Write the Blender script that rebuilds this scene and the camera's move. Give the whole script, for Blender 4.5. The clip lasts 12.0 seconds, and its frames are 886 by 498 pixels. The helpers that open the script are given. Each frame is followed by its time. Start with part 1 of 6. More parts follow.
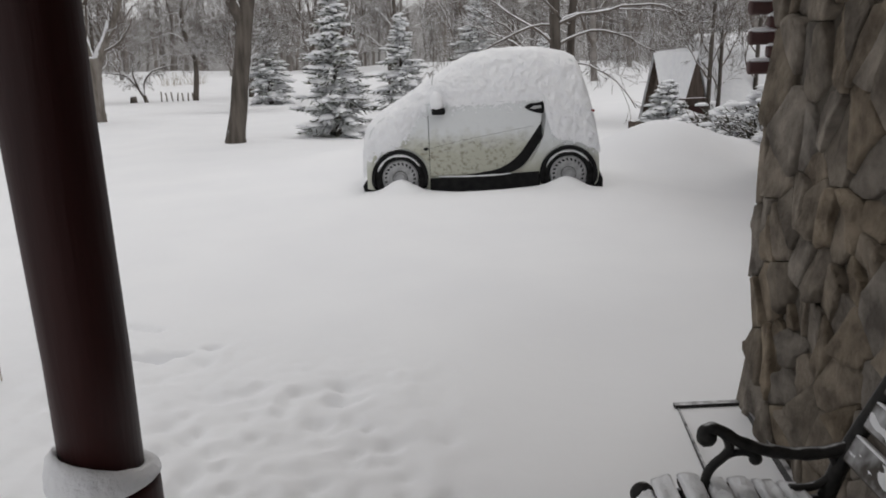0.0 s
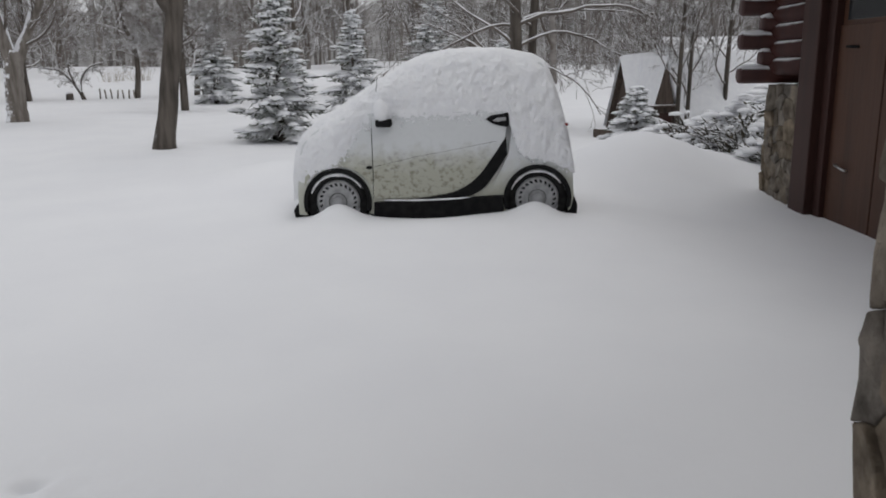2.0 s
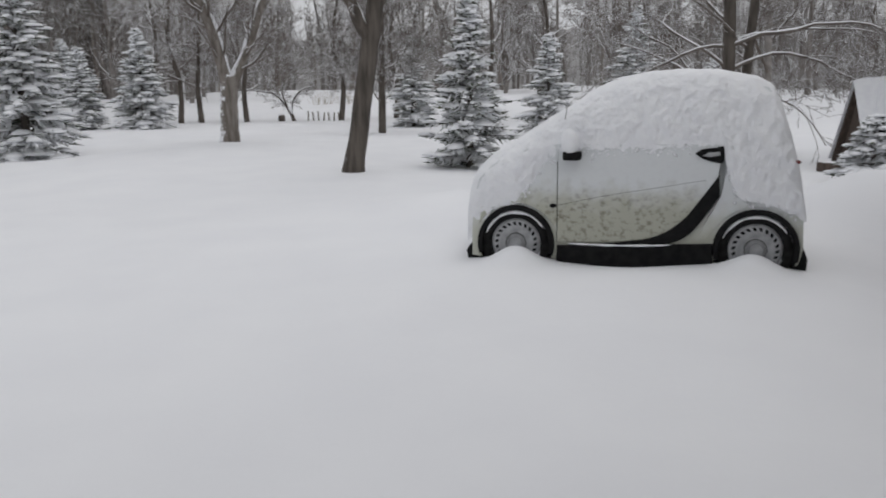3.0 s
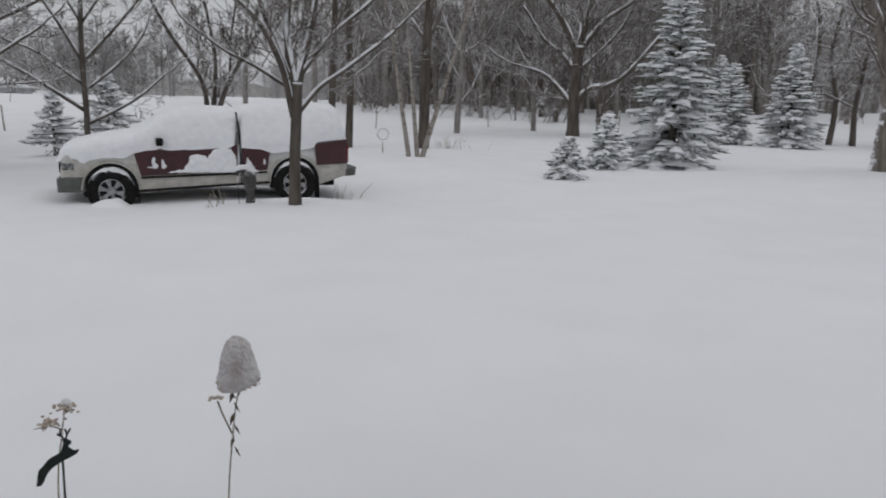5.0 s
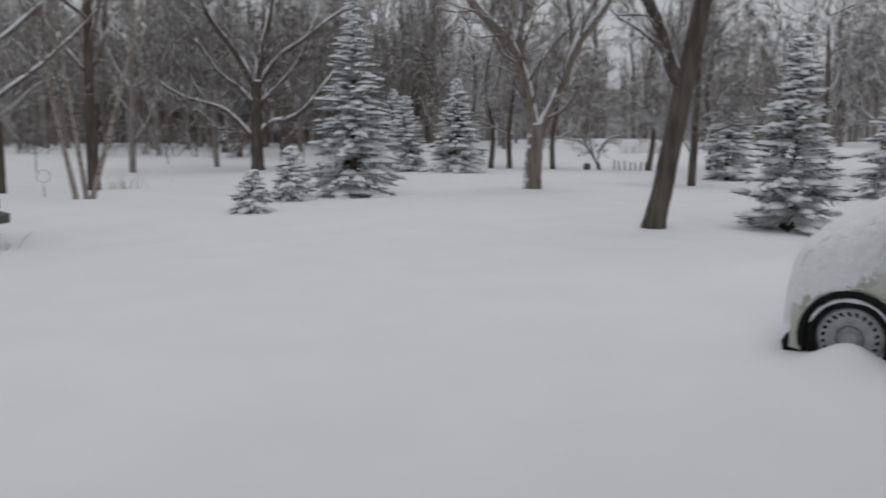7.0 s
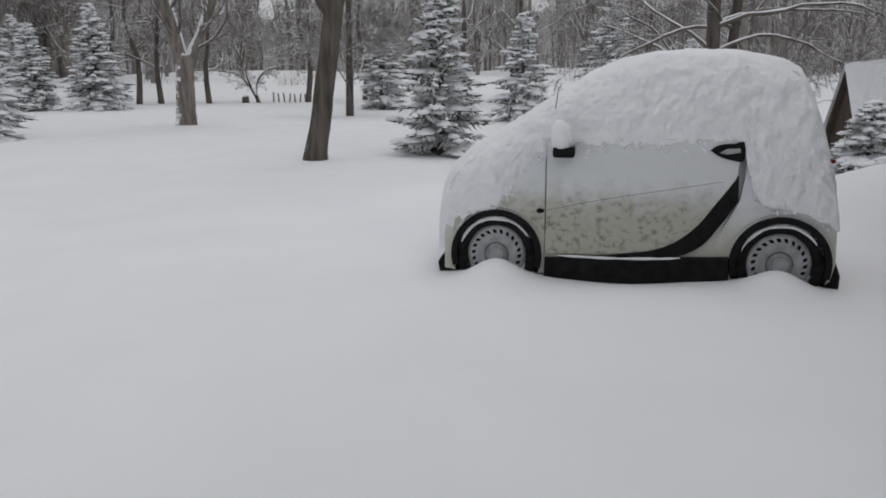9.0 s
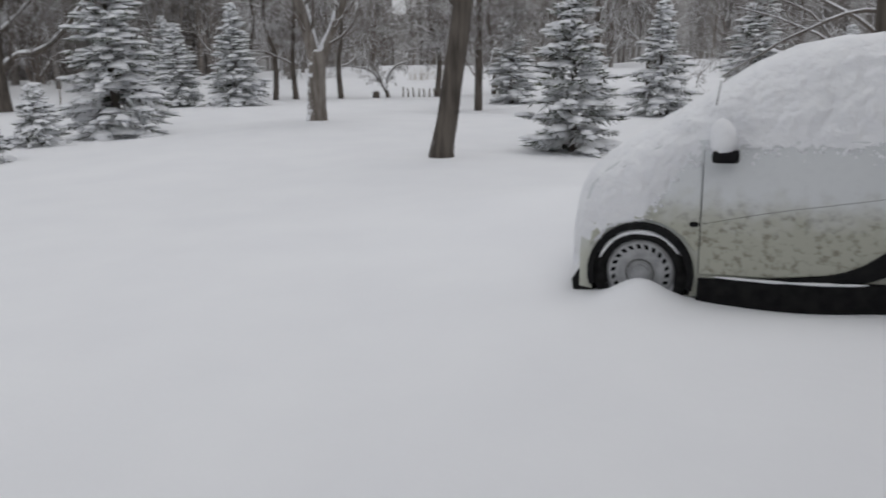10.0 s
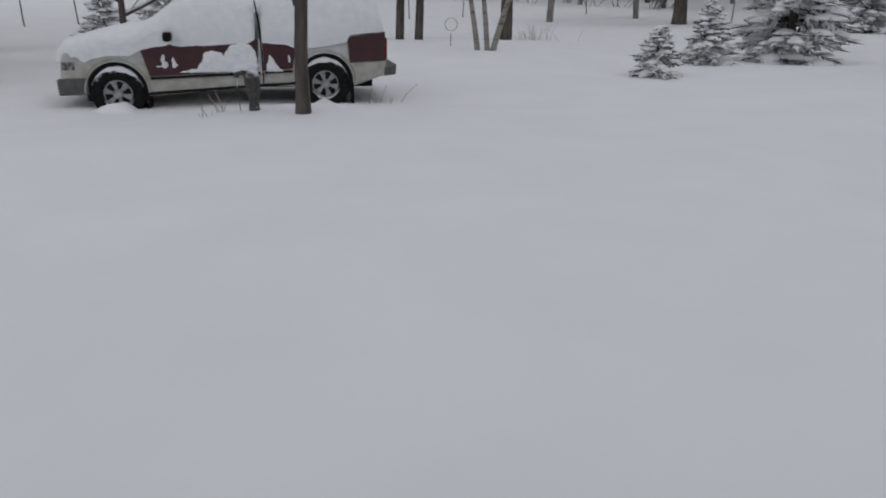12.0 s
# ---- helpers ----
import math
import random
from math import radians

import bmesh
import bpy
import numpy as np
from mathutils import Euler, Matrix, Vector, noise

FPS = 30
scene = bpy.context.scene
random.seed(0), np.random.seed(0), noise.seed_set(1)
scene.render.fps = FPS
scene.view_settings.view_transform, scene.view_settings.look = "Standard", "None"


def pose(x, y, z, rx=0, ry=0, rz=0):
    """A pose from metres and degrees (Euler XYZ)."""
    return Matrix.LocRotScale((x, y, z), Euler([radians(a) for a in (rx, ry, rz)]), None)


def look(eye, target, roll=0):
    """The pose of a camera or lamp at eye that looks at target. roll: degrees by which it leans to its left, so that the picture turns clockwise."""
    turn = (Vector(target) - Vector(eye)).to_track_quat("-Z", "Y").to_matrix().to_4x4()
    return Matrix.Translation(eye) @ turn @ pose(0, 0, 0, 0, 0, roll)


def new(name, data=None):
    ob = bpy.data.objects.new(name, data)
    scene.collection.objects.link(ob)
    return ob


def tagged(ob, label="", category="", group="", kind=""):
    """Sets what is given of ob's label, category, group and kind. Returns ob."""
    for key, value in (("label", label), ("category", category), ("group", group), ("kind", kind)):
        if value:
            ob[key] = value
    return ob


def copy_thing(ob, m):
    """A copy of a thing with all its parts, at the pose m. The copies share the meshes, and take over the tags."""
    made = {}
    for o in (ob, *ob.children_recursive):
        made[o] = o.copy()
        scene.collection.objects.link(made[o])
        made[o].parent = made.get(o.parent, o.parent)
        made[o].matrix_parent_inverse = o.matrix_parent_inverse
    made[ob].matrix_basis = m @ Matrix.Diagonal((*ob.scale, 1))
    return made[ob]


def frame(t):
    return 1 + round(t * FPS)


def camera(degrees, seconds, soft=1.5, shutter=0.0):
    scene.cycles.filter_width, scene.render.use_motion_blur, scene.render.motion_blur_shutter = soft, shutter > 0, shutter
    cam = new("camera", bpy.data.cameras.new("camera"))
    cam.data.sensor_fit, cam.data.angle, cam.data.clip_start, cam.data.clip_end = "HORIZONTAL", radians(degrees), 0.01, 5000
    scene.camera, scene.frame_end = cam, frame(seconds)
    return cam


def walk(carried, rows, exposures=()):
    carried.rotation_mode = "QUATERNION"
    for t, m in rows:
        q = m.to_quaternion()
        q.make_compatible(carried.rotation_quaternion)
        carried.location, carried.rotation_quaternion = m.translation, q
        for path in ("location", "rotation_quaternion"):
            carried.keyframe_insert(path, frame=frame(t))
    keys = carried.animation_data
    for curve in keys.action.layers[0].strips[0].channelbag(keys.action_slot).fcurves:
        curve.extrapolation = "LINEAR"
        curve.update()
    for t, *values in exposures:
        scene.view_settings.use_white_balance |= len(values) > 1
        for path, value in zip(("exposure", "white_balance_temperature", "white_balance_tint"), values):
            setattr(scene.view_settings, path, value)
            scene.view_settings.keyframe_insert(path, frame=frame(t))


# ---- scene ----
cam = camera(59.28, 12.0, soft=1.8, shutter=0.15)

PATH = [
    (0, (0.893, -8.334, 1.322), (0.787, -6.390, 0.862), -2.02),
    (0.5, (0.842, -8.046, 1.306), (0.759, -6.107, 0.824), -1.03),
    (1, (0.914, -7.715, 1.323), (0.898, -5.786, 0.795), -1.54),
    (1.5, (0.893, -7.377, 1.322), (0.912, -5.438, 0.832), -1.23),
    (2, (0.931, -6.967, 1.347), (0.935, -5.022, 0.884), -1.07),
    (2.5, (0.899, -6.563, 1.338), (0.672, -4.614, 0.949), 0.36),
    (3, (0.919, -6.094, 1.346), (0.445, -4.192, 0.949), -0.91),
    (3.5, (0.831, -5.753, 1.350), (0.035, -3.962, 0.952), 1.94),
    (5.5, (0.605, -5.443, 1.418), (-1.185, -4.619, 1.076), 1.59),
    (6, (0.583, -5.466, 1.406), (-1.242, -4.716, 1.079), 2.21),
    (6.5, (0.588, -5.450, 1.402), (-1.148, -4.506, 1.097), 2.39),
    (7, (0.744, -5.405, 1.376), (-0.420, -3.802, 1.101), 0.28),
    (7.5, (0.782, -5.327, 1.385), (-0.020, -3.520, 1.080), 1.30),
    (9.5, (0.655, -4.889, 1.346), (0.280, -2.980, 0.879), -1.17),
    (10, (0.536, -4.555, 1.349), (-0.171, -2.740, 0.896), -1.26),
    (10.5, (0.241, -4.269, 1.369), (-0.897, -2.697, 0.886), -1.61),
    (11, (0.093, -4.132, 1.359), (-1.374, -2.899, 0.786), -0.84),
    (11.5, (-0.197, -4.004, 1.389), (-1.993, -3.358, 0.792), -1.74),
    (12, (-0.582, -3.845, 1.376), (-2.308, -3.066, 0.733), 1.16),
]
walk(cam, [(t, look(eye, target, roll)) for t, eye, target, roll in PATH],
     exposures=[(0, -0.12, 6760, 10), (0.5, -0.20, 6700, 10), (1.0, -0.26, 6580, 10), (2.0, -0.30, 6550, 10), (2.5, -0.25, 6550, 10), (3.5, -0.36, 6500, 10), (5.5, -0.50, 6450, 10),
                (6.5, -0.52, 6450, 10), (7.5, -0.68, 6500, 10), (9.5, -0.36, 6500, 10), (10.5, -0.50, 6400, 10), (11, -0.66, 6310, 10), (11.5, -0.68, 6310, 10), (12, -0.74, 6310, 10)])

# ---- world, sun, exposure ----
world = bpy.data.worlds.new("world")
scene.world = world
world.use_nodes = True
wn, wl = world.node_tree.nodes, world.node_tree.links
wn.clear()
sky = wn.new("ShaderNodeTexSky")
sky.sky_type = "NISHITA"
sky.sun_disc = False
sky.sun_elevation, sky.sun_rotation = radians(38), radians(150)
sky.air_density, sky.dust_density, sky.ozone_density = 1.0, 4.0, 1.0
grey = wn.new("ShaderNodeHueSaturation")
grey.inputs["Saturation"].default_value = 0.10
cloud = wn.new("ShaderNodeMixRGB")
cloud.inputs[0].default_value = 0.75
cloud.inputs[2].default_value = (7.6, 7.75, 8.1, 1)
bg = wn.new("ShaderNodeBackground")
bg.inputs["Strength"].default_value = 0.10
wout = wn.new("ShaderNodeOutputWorld")
wl.new(sky.outputs[0], grey.inputs["Color"])
wl.new(grey.outputs[0], cloud.inputs[1])
wl.new(cloud.outputs[0], bg.inputs["Color"])
wl.new(bg.outputs[0], wout.inputs["Surface"])

sun_data = bpy.data.lights.new("sun", "SUN")
sun_data.energy, sun_data.angle, sun_data.color = 0.6, radians(40), (1.0, 0.97, 0.93)
sun = new("sun", sun_data)
sun.matrix_world = look((0, 0, 30), (-3, -9, 0))


# ---- materials ----
def mat(name, col, rough=0.8, metal=0.0, col2=None, scale=8.0, bump=0.0, bscale=40.0, detail=4.0, stretch=(1, 1, 1), spec=0.4,
        vary=0.0, island=False, lo=0.35, hi=0.65):
    """Two-tone noise colour with bump; vary: brightness spread from piece to piece."""
    m = bpy.data.materials.new(name)
    m.use_nodes = True
    n, l = m.node_tree.nodes, m.node_tree.links
    b = n["Principled BSDF"]
    b.inputs["Roughness"].default_value, b.inputs["Metallic"].default_value = rough, metal
    b.inputs["Specular IOR Level"].default_value = spec
    tc = n.new("ShaderNodeTexCoord")
    mp = n.new("ShaderNodeMapping")
    mp.inputs["Scale"].default_value = stretch
    l.new(tc.outputs["Object"], mp.inputs[0])
    no = n.new("ShaderNodeTexNoise")
    no.inputs["Scale"].default_value, no.inputs["Detail"].default_value = scale, detail
    l.new(mp.outputs[0], no.inputs["Vector"])
    ra = n.new("ShaderNodeMapRange")
    ra.inputs[1].default_value, ra.inputs[2].default_value = lo, hi
    l.new(no.outputs["Fac"], ra.inputs[0])
    mx = n.new("ShaderNodeMixRGB")
    mx.inputs[1].default_value = (*col, 1)
    mx.inputs[2].default_value = (*(col2 or col), 1)
    l.new(ra.outputs[0], mx.inputs[0])
    out = mx.outputs[0]
    if vary:
        if island:
            src = n.new("ShaderNodeNewGeometry").outputs["Random Per Island"]
        else:
            src = n.new("ShaderNodeObjectInfo").outputs["Random"]
        r2 = n.new("ShaderNodeMapRange")
        r2.inputs[3].default_value, r2.inputs[4].default_value = 1 - vary, 1 + vary
        l.new(src, r2.inputs[0])
        hs = n.new("ShaderNodeHueSaturation")
        l.new(out, hs.inputs["Color"])
        l.new(r2.outputs[0], hs.inputs["Value"])
        r3 = n.new("ShaderNodeMath")
        r3.operation = "FRACT"
        r4 = n.new("ShaderNodeMath")
        r4.operation = "MULTIPLY"
        r4.inputs[1].default_value = 7.31
        l.new(src, r4.inputs[0])
        l.new(r4.outputs[0], r3.inputs[0])
        r5 = n.new("ShaderNodeMapRange")
        r5.inputs[3].default_value, r5.inputs[4].default_value = 0.62, 1.22
        l.new(r3.outputs[0], r5.inputs[0])
        l.new(r5.outputs[0], hs.inputs["Saturation"])
        out = hs.outputs[0]
    l.new(out, b.inputs["Base Color"])
    if bump:
        n2 = n.new("ShaderNodeTexNoise")
        n2.inputs["Scale"].default_value, n2.inputs["Detail"].default_value = bscale, 5
        l.new(mp.outputs[0], n2.inputs["Vector"])
        bp = n.new("ShaderNodeBump")
        bp.inputs["Strength"].default_value, bp.inputs["Distance"].default_value = bump, 0.02
        l.new(n2.outputs["Fac"], bp.inputs["Height"])
        l.new(bp.outputs[0], b.inputs["Normal"])
    return m


SNOW = (0.86, 0.87, 0.90)


def snowed(m, start=0.35, end=0.65, noise_scale=6.0, amount=0.35, side=0.0):
    """Lets snow lie on the faces of a material that look up; side: how much clings to one side of a trunk."""
    n, l = m.node_tree.nodes, m.node_tree.links
    b = n["Principled BSDF"]
    old = b.inputs["Base Color"].links[0].from_socket
    ge = n.new("ShaderNodeNewGeometry")
    dot = n.new("ShaderNodeVectorMath")
    dot.operation = "DOT_PRODUCT"
    dot.inputs[1].default_value = (-side, -0.4 * side, 1.0)
    l.new(ge.outputs["Normal"], dot.inputs[0])
    no = n.new("ShaderNodeTexNoise")
    no.inputs["Scale"].default_value, no.inputs["Detail"].default_value = noise_scale, 3
    l.new(ge.outputs["Position"], no.inputs["Vector"])
    ma = n.new("ShaderNodeMath")
    ma.operation = "MULTIPLY_ADD"
    ma.inputs[1].default_value = 2 * amount
    l.new(no.outputs["Fac"], ma.inputs[0])
    l.new(dot.outputs["Value"], ma.inputs[2])
    ra = n.new("ShaderNodeMapRange")
    ra.inputs[1].default_value, ra.inputs[2].default_value = start + amount, end + amount
    l.new(ma.outputs[0], ra.inputs[0])
    mx = n.new("ShaderNodeMixRGB")
    mx.inputs[2].default_value = (*SNOW, 1)
    l.new(ra.outputs[0], mx.inputs[0])
    l.new(old, mx.inputs[1])
    l.new(mx.outputs[0], b.inputs["Base Color"])
    return m


M_GROUND = mat("snow_ground", (0.84, 0.85, 0.88), 0.75, col2=(0.87, 0.88, 0.905), scale=0.9, bump=0.12, bscale=14, spec=0.2)
M_SNOW = mat("snow_fresh", (0.83, 0.84, 0.87), 0.8, col2=(0.88, 0.89, 0.91), scale=9, bump=0.55, bscale=42, spec=0.2)
M_BARK = snowed(mat("bark_grey", (0.053, 0.045, 0.038), 0.9, col2=(0.122, 0.105, 0.090), scale=9, bump=0.8, bscale=18, stretch=(1, 1, 0.15)), 0.30, 0.62, 5, 0.25)
M_TWIG = snowed(mat("twig_bark", (0.090, 0.075, 0.065), 0.9, col2=(0.165, 0.140, 0.122), scale=6), 0.14, 0.48, 2.2, 0.45)
M_BARK_PALE = snowed(mat("bark_pale", (0.24, 0.218, 0.196), 0.9, col2=(0.125, 0.108, 0.093), scale=10, bump=0.8, bscale=16, stretch=(1, 1, 0.15)), 0.32, 0.56, 11, 0.5, 0.45)
M_BIRCH = snowed(mat("bark_birch", (0.30, 0.275, 0.25), 0.8, col2=(0.14, 0.12, 0.10), scale=5, stretch=(0.6, 0.6, 3), lo=0.52, hi=0.62), 0.4, 0.7, 6, 0.3)
# bark lightened to stand in for the snowy air before the woods
M_FAR_HAZE = snowed(mat("hazy_far_bark", (0.165, 0.147, 0.134), 0.95, col2=(0.27, 0.246, 0.228), scale=3, vary=0.35, island=True), 0.35, 0.8, 0.8, 0.45)
M_NEEDLE = snowed(mat("spruce_needles", (0.042, 0.054, 0.036), 0.85, col2=(0.11, 0.12, 0.078), scale=3, vary=0.35, island=True), -0.12, 0.36, 5.0, 0.6)
M_NEEDLE_B = snowed(mat("juniper_needles", (0.06, 0.06, 0.04), 0.85, col2=(0.11, 0.095, 0.07), scale=3, vary=0.35, island=True), 0.35, 0.8, 3.0, 0.5)
M_PAINT = mat("car_paint_white", (0.52, 0.53, 0.46), 0.35, col2=(0.45, 0.455, 0.385), scale=2.2, spec=0.5)
M_DIRT = mat("car_paint_dirty", (0.44, 0.445, 0.375), 0.5, col2=(0.15, 0.13, 0.09), scale=30, detail=14, stretch=(0.8, 1, 1), lo=0.49, hi=0.76)


def frosted(m, z0, z1, strength=0.8):
    """A thin dusting of frost on the upper part of a painted panel, patchy at its lower edge."""
    n, l = m.node_tree.nodes, m.node_tree.links
    b = n["Principled BSDF"]
    old = b.inputs["Base Color"].links[0].from_socket
    tc = n.new("ShaderNodeTexCoord")
    sp = n.new("ShaderNodeSeparateXYZ")
    l.new(tc.outputs["Object"], sp.inputs[0])
    no = n.new("ShaderNodeTexNoise")
    no.inputs["Scale"].default_value, no.inputs["Detail"].default_value = 9, 6
    l.new(tc.outputs["Object"], no.inputs["Vector"])
    ad = n.new("ShaderNodeMath")
    ad.operation = "MULTIPLY_ADD"
    ad.inputs[1].default_value = 0.30
    l.new(no.outputs["Fac"], ad.inputs[0])
    l.new(sp.outputs["Z"], ad.inputs[2])
    ra = n.new("ShaderNodeMapRange")
    ra.inputs[1].default_value, ra.inputs[2].default_value = z0 + 0.15, z1 + 0.15
    ra.inputs[4].default_value = strength
    l.new(ad.outputs[0], ra.inputs[0])
    mx = n.new("ShaderNodeMixRGB")
    mx.inputs[2].default_value = (0.71, 0.735, 0.755, 1)
    l.new(ra.outputs[0], mx.inputs[0])
    l.new(old, mx.inputs[1])
    l.new(mx.outputs[0], b.inputs["Base Color"])
    return m


frosted(M_DIRT, 0.42, 0.66, 0.92)
frosted(M_PAINT, 0.22, 0.52, 0.95)

M_BLACK = mat("black_plastic", (0.006, 0.006, 0.007), 0.75, col2=(0.014, 0.014, 0.014), scale=14, bump=0.1, bscale=90, spec=0.15)
M_TYRE = mat("tyre_rubber", (0.012, 0.012, 0.012), 0.85, col2=(0.03, 0.03, 0.03), scale=22, bump=0.3, bscale=60)
M_TYRE_SNOW = snowed(mat("tyre_snowy", (0.008, 0.008, 0.008), 0.9, col2=(0.018, 0.018, 0.018), scale=22, spec=0.15), 0.25, 0.7, 18, 0.45)
M_RIM = mat("wheel_cover_grey", (0.30, 0.305, 0.31), 0.5, 0.2, col2=(0.44, 0.445, 0.455), scale=14)
M_RIM_T = mat("alloy_rim", (0.22, 0.22, 0.225), 0.45, 0.5, col2=(0.42, 0.425, 0.43), scale=10)
M_GLASS_D = mat("dark_glass", (0.02, 0.022, 0.025), 0.12, col2=(0.03, 0.033, 0.035), scale=3, spec=0.6)
M_LAMP = mat("headlamp_glass", (0.30, 0.31, 0.32), 0.2, col2=(0.03, 0.03, 0.03), scale=14, spec=0.6)
M_RED = mat("tail_lamp_red", (0.22, 0.02, 0.02), 0.25, col2=(0.14, 0.012, 0.012), scale=9)
M_MAROON = mat("maroon_paint", (0.062, 0.018, 0.023), 0.4, col2=(0.044, 0.014, 0.018), scale=5, spec=0.5)
M_TAN = mat("tan_paint", (0.48, 0.465, 0.43), 0.45, col2=(0.36, 0.345, 0.31), scale=7)
frosted(M_TAN, 0.25, 0.55, 0.8)
M_BUMPER = mat("grey_bumper", (0.115, 0.118, 0.11), 0.55, col2=(0.075, 0.077, 0.072), scale=9)
M_STONE = mat("field_stone", (0.094, 0.077, 0.060), 0.95, col2=(0.240, 0.203, 0.160), scale=8, detail=12, bump=0.9, bscale=34, vary=0.20, spec=0.2)
M_MORTAR = mat("mortar", (0.085, 0.073, 0.06), 0.95, col2=(0.13, 0.115, 0.095), scale=12, bump=0.5, bscale=50)
M_LOG = snowed(mat("stained_log", (0.034, 0.009, 0.008), 0.55, col2=(0.058, 0.016, 0.012), scale=4, bump=0.3, bscale=14, stretch=(1, 1, 0.12)), 0.55, 0.75, 8, 0.12)
M_POST = mat("porch_post_stain", (0.020, 0.005, 0.005), 0.5, spec=0.22, col2=(0.036, 0.009, 0.008), scale=5, bump=0.35, bscale=14, stretch=(1, 1, 0.1))
M_DOOR = mat("door_wood", (0.050, 0.021, 0.012), 0.55, col2=(0.078, 0.034, 0.019), scale=5, bump=0.2, bscale=20, stretch=(1, 1, 0.12))
M_FRAME = mat("door_frame_wood", (0.026, 0.009, 0.007), 0.6, col2=(0.042, 0.015, 0.011), scale=5, stretch=(1, 1, 0.12))
M_IRON = snowed(mat("cast_iron", (0.012, 0.012, 0.012), 0.5, 0.4, col2=(0.03, 0.028, 0.026), scale=22, bump=0.3, bscale=60), 0.9, 1.1, 20, 0.2)
M_SLAT = snowed(mat("bench_wood", (0.05, 0.045, 0.04), 0.8, col2=(0.09, 0.08, 0.07), scale=8, stretch=(1, 0.1, 1)), 0.35, 0.6, 9, 0.35)
M_SHED = snowed(mat("shed_boards", (0.065, 0.048, 0.040), 0.9, col2=(0.11, 0.085, 0.070), scale=7, stretch=(3, 3, 0.3)), 0.6, 0.8)
M_DRY = mat("dry_stalk", (0.24, 0.205, 0.165), 0.9, col2=(0.48, 0.43, 0.35), scale=30)
M_SEED = mat("dry_flower", (0.68, 0.62, 0.56), 0.95, col2=(0.46, 0.385, 0.33), scale=50)
M_LEAF = mat("withered_leaf", (0.085, 0.065, 0.048), 0.9, col2=(0.16, 0.125, 0.095), scale=40)
M_PETAL = mat("snowy_dry_petals", (0.72, 0.70, 0.71), 0.9, col2=(0.54, 0.475, 0.465), scale=22, detail=6, bump=0.9, bscale=70, lo=0.46, hi=0.70, spec=0.2)
M_DEER = mat("dark_green_metal", (0.010, 0.018, 0.016), 0.6, 0.2, col2=(0.02, 0.03, 0.027), scale=30)
M_POSTW = snowed(mat("fence_post", (0.17, 0.15, 0.13), 0.95, col2=(0.25, 0.22, 0.19), scale=8), 0.6, 0.8)
M_WALLFAR = mat("far_house_wall", (0.52, 0.52, 0.52), 0.9, col2=(0.46, 0.46, 0.46), scale=1)
# pale grey with the haze of distance put into the base colour
M_BACK_HAZE = mat("far_woods", (0.31, 0.304, 0.298), 1.0, col2=(0.42, 0.414, 0.41), scale=0.5, detail=9, stretch=(1, 1, 0.7), spec=0.0)
M_PUMP = snowed(mat("dark_weathered_iron", (0.04, 0.04, 0.04), 0.8, col2=(0.10, 0.095, 0.09), scale=14), 0.15, 0.5, 12, 0.55)
M_CHROME = mat("steel", (0.5, 0.5, 0.5), 0.3, 0.9, col2=(0.4, 0.4, 0.4), scale=20)


# ---- mesh helpers ----
def mesh_ob(name, verts, faces, material, parent=None, label="", smooth=True):
    me = bpy.data.meshes.new(name)
    me.from_pydata([tuple(v) for v in verts], [], faces)
    me.materials.append(material)
    if smooth:
        me.polygons.foreach_set("use_smooth", [True] * len(me.polygons))
    me.update()
    ob = new(name, me)
    ob.parent = parent
    if label:
        ob["label"] = label
    return ob


def part(name, bm, material, parent=None, label="", smooth=False):
    bmesh.ops.recalc_face_normals(bm, faces=bm.faces)
    me = bpy.data.meshes.new(name)
    bm.to_mesh(me)
    bm.free()
    me.materials.append(material)
    if smooth:
        me.polygons.foreach_set("use_smooth", [True] * len(me.polygons))
    ob = new(name, me)
    ob.parent = parent
    if label:
        ob["label"] = label
    return ob


def thing(name, m, label, category, group="", kind=""):
    ob = new(name)
    ob.matrix_basis = m
    return tagged(ob, label, category, group, kind)


def box(bm, x0, y0, z0, x1, y1, z1, bev=0.0):
    r = bmesh.ops.create_cube(bm, size=1.0)
    for v in r["verts"]:
        v.co = Vector(((x0 + x1) / 2 + v.co.x * (x1 - x0), (y0 + y1) / 2 + v.co.y * (y1 - y0), (z0 + z1) / 2 + v.co.z * (z1 - z0)))
    if bev:
        es = {e for v in r["verts"] for e in v.link_edges}
        bmesh.ops.bevel(bm, geom=list(es), offset=bev, segments=2, affect="EDGES", profile=0.6)
    return bm


def plate(pts, y0, y1, bev=0.0, seg=2):
    """A side-view outline (x, z) extruded from y0 to y1; the edges of the y0 side are rounded."""
    bm = bmesh.new()
    a = [bm.verts.new((x, y0, z)) for x, z in pts]
    b = [bm.verts.new((x, y1, z)) for x, z in pts]
    f = bm.faces.new(a)
    bm.faces.new(b[::-1])
    n = len(pts)
    for i in range(n):
        bm.faces.new((a[i], a[(i + 1) % n], b[(i + 1) % n], b[i]))
    bmesh.ops.recalc_face_normals(bm, faces=bm.faces)
    if bev:
        bmesh.ops.bevel(bm, geom=list(f.edges), offset=bev, segments=seg, affect="EDGES", profile=0.5, clamp_overlap=True)
    bmesh.ops.triangulate(bm, faces=[q for q in bm.faces if len(q.verts) > 4])
    return bm


def narrow(bm, yc, above, rate):
    """Draws the sides in towards the roof."""
    for v in bm.verts:
        v.co.y = yc + (v.co.y - yc) * (1 - rate * max(0.0, v.co.z - above))
    return bm


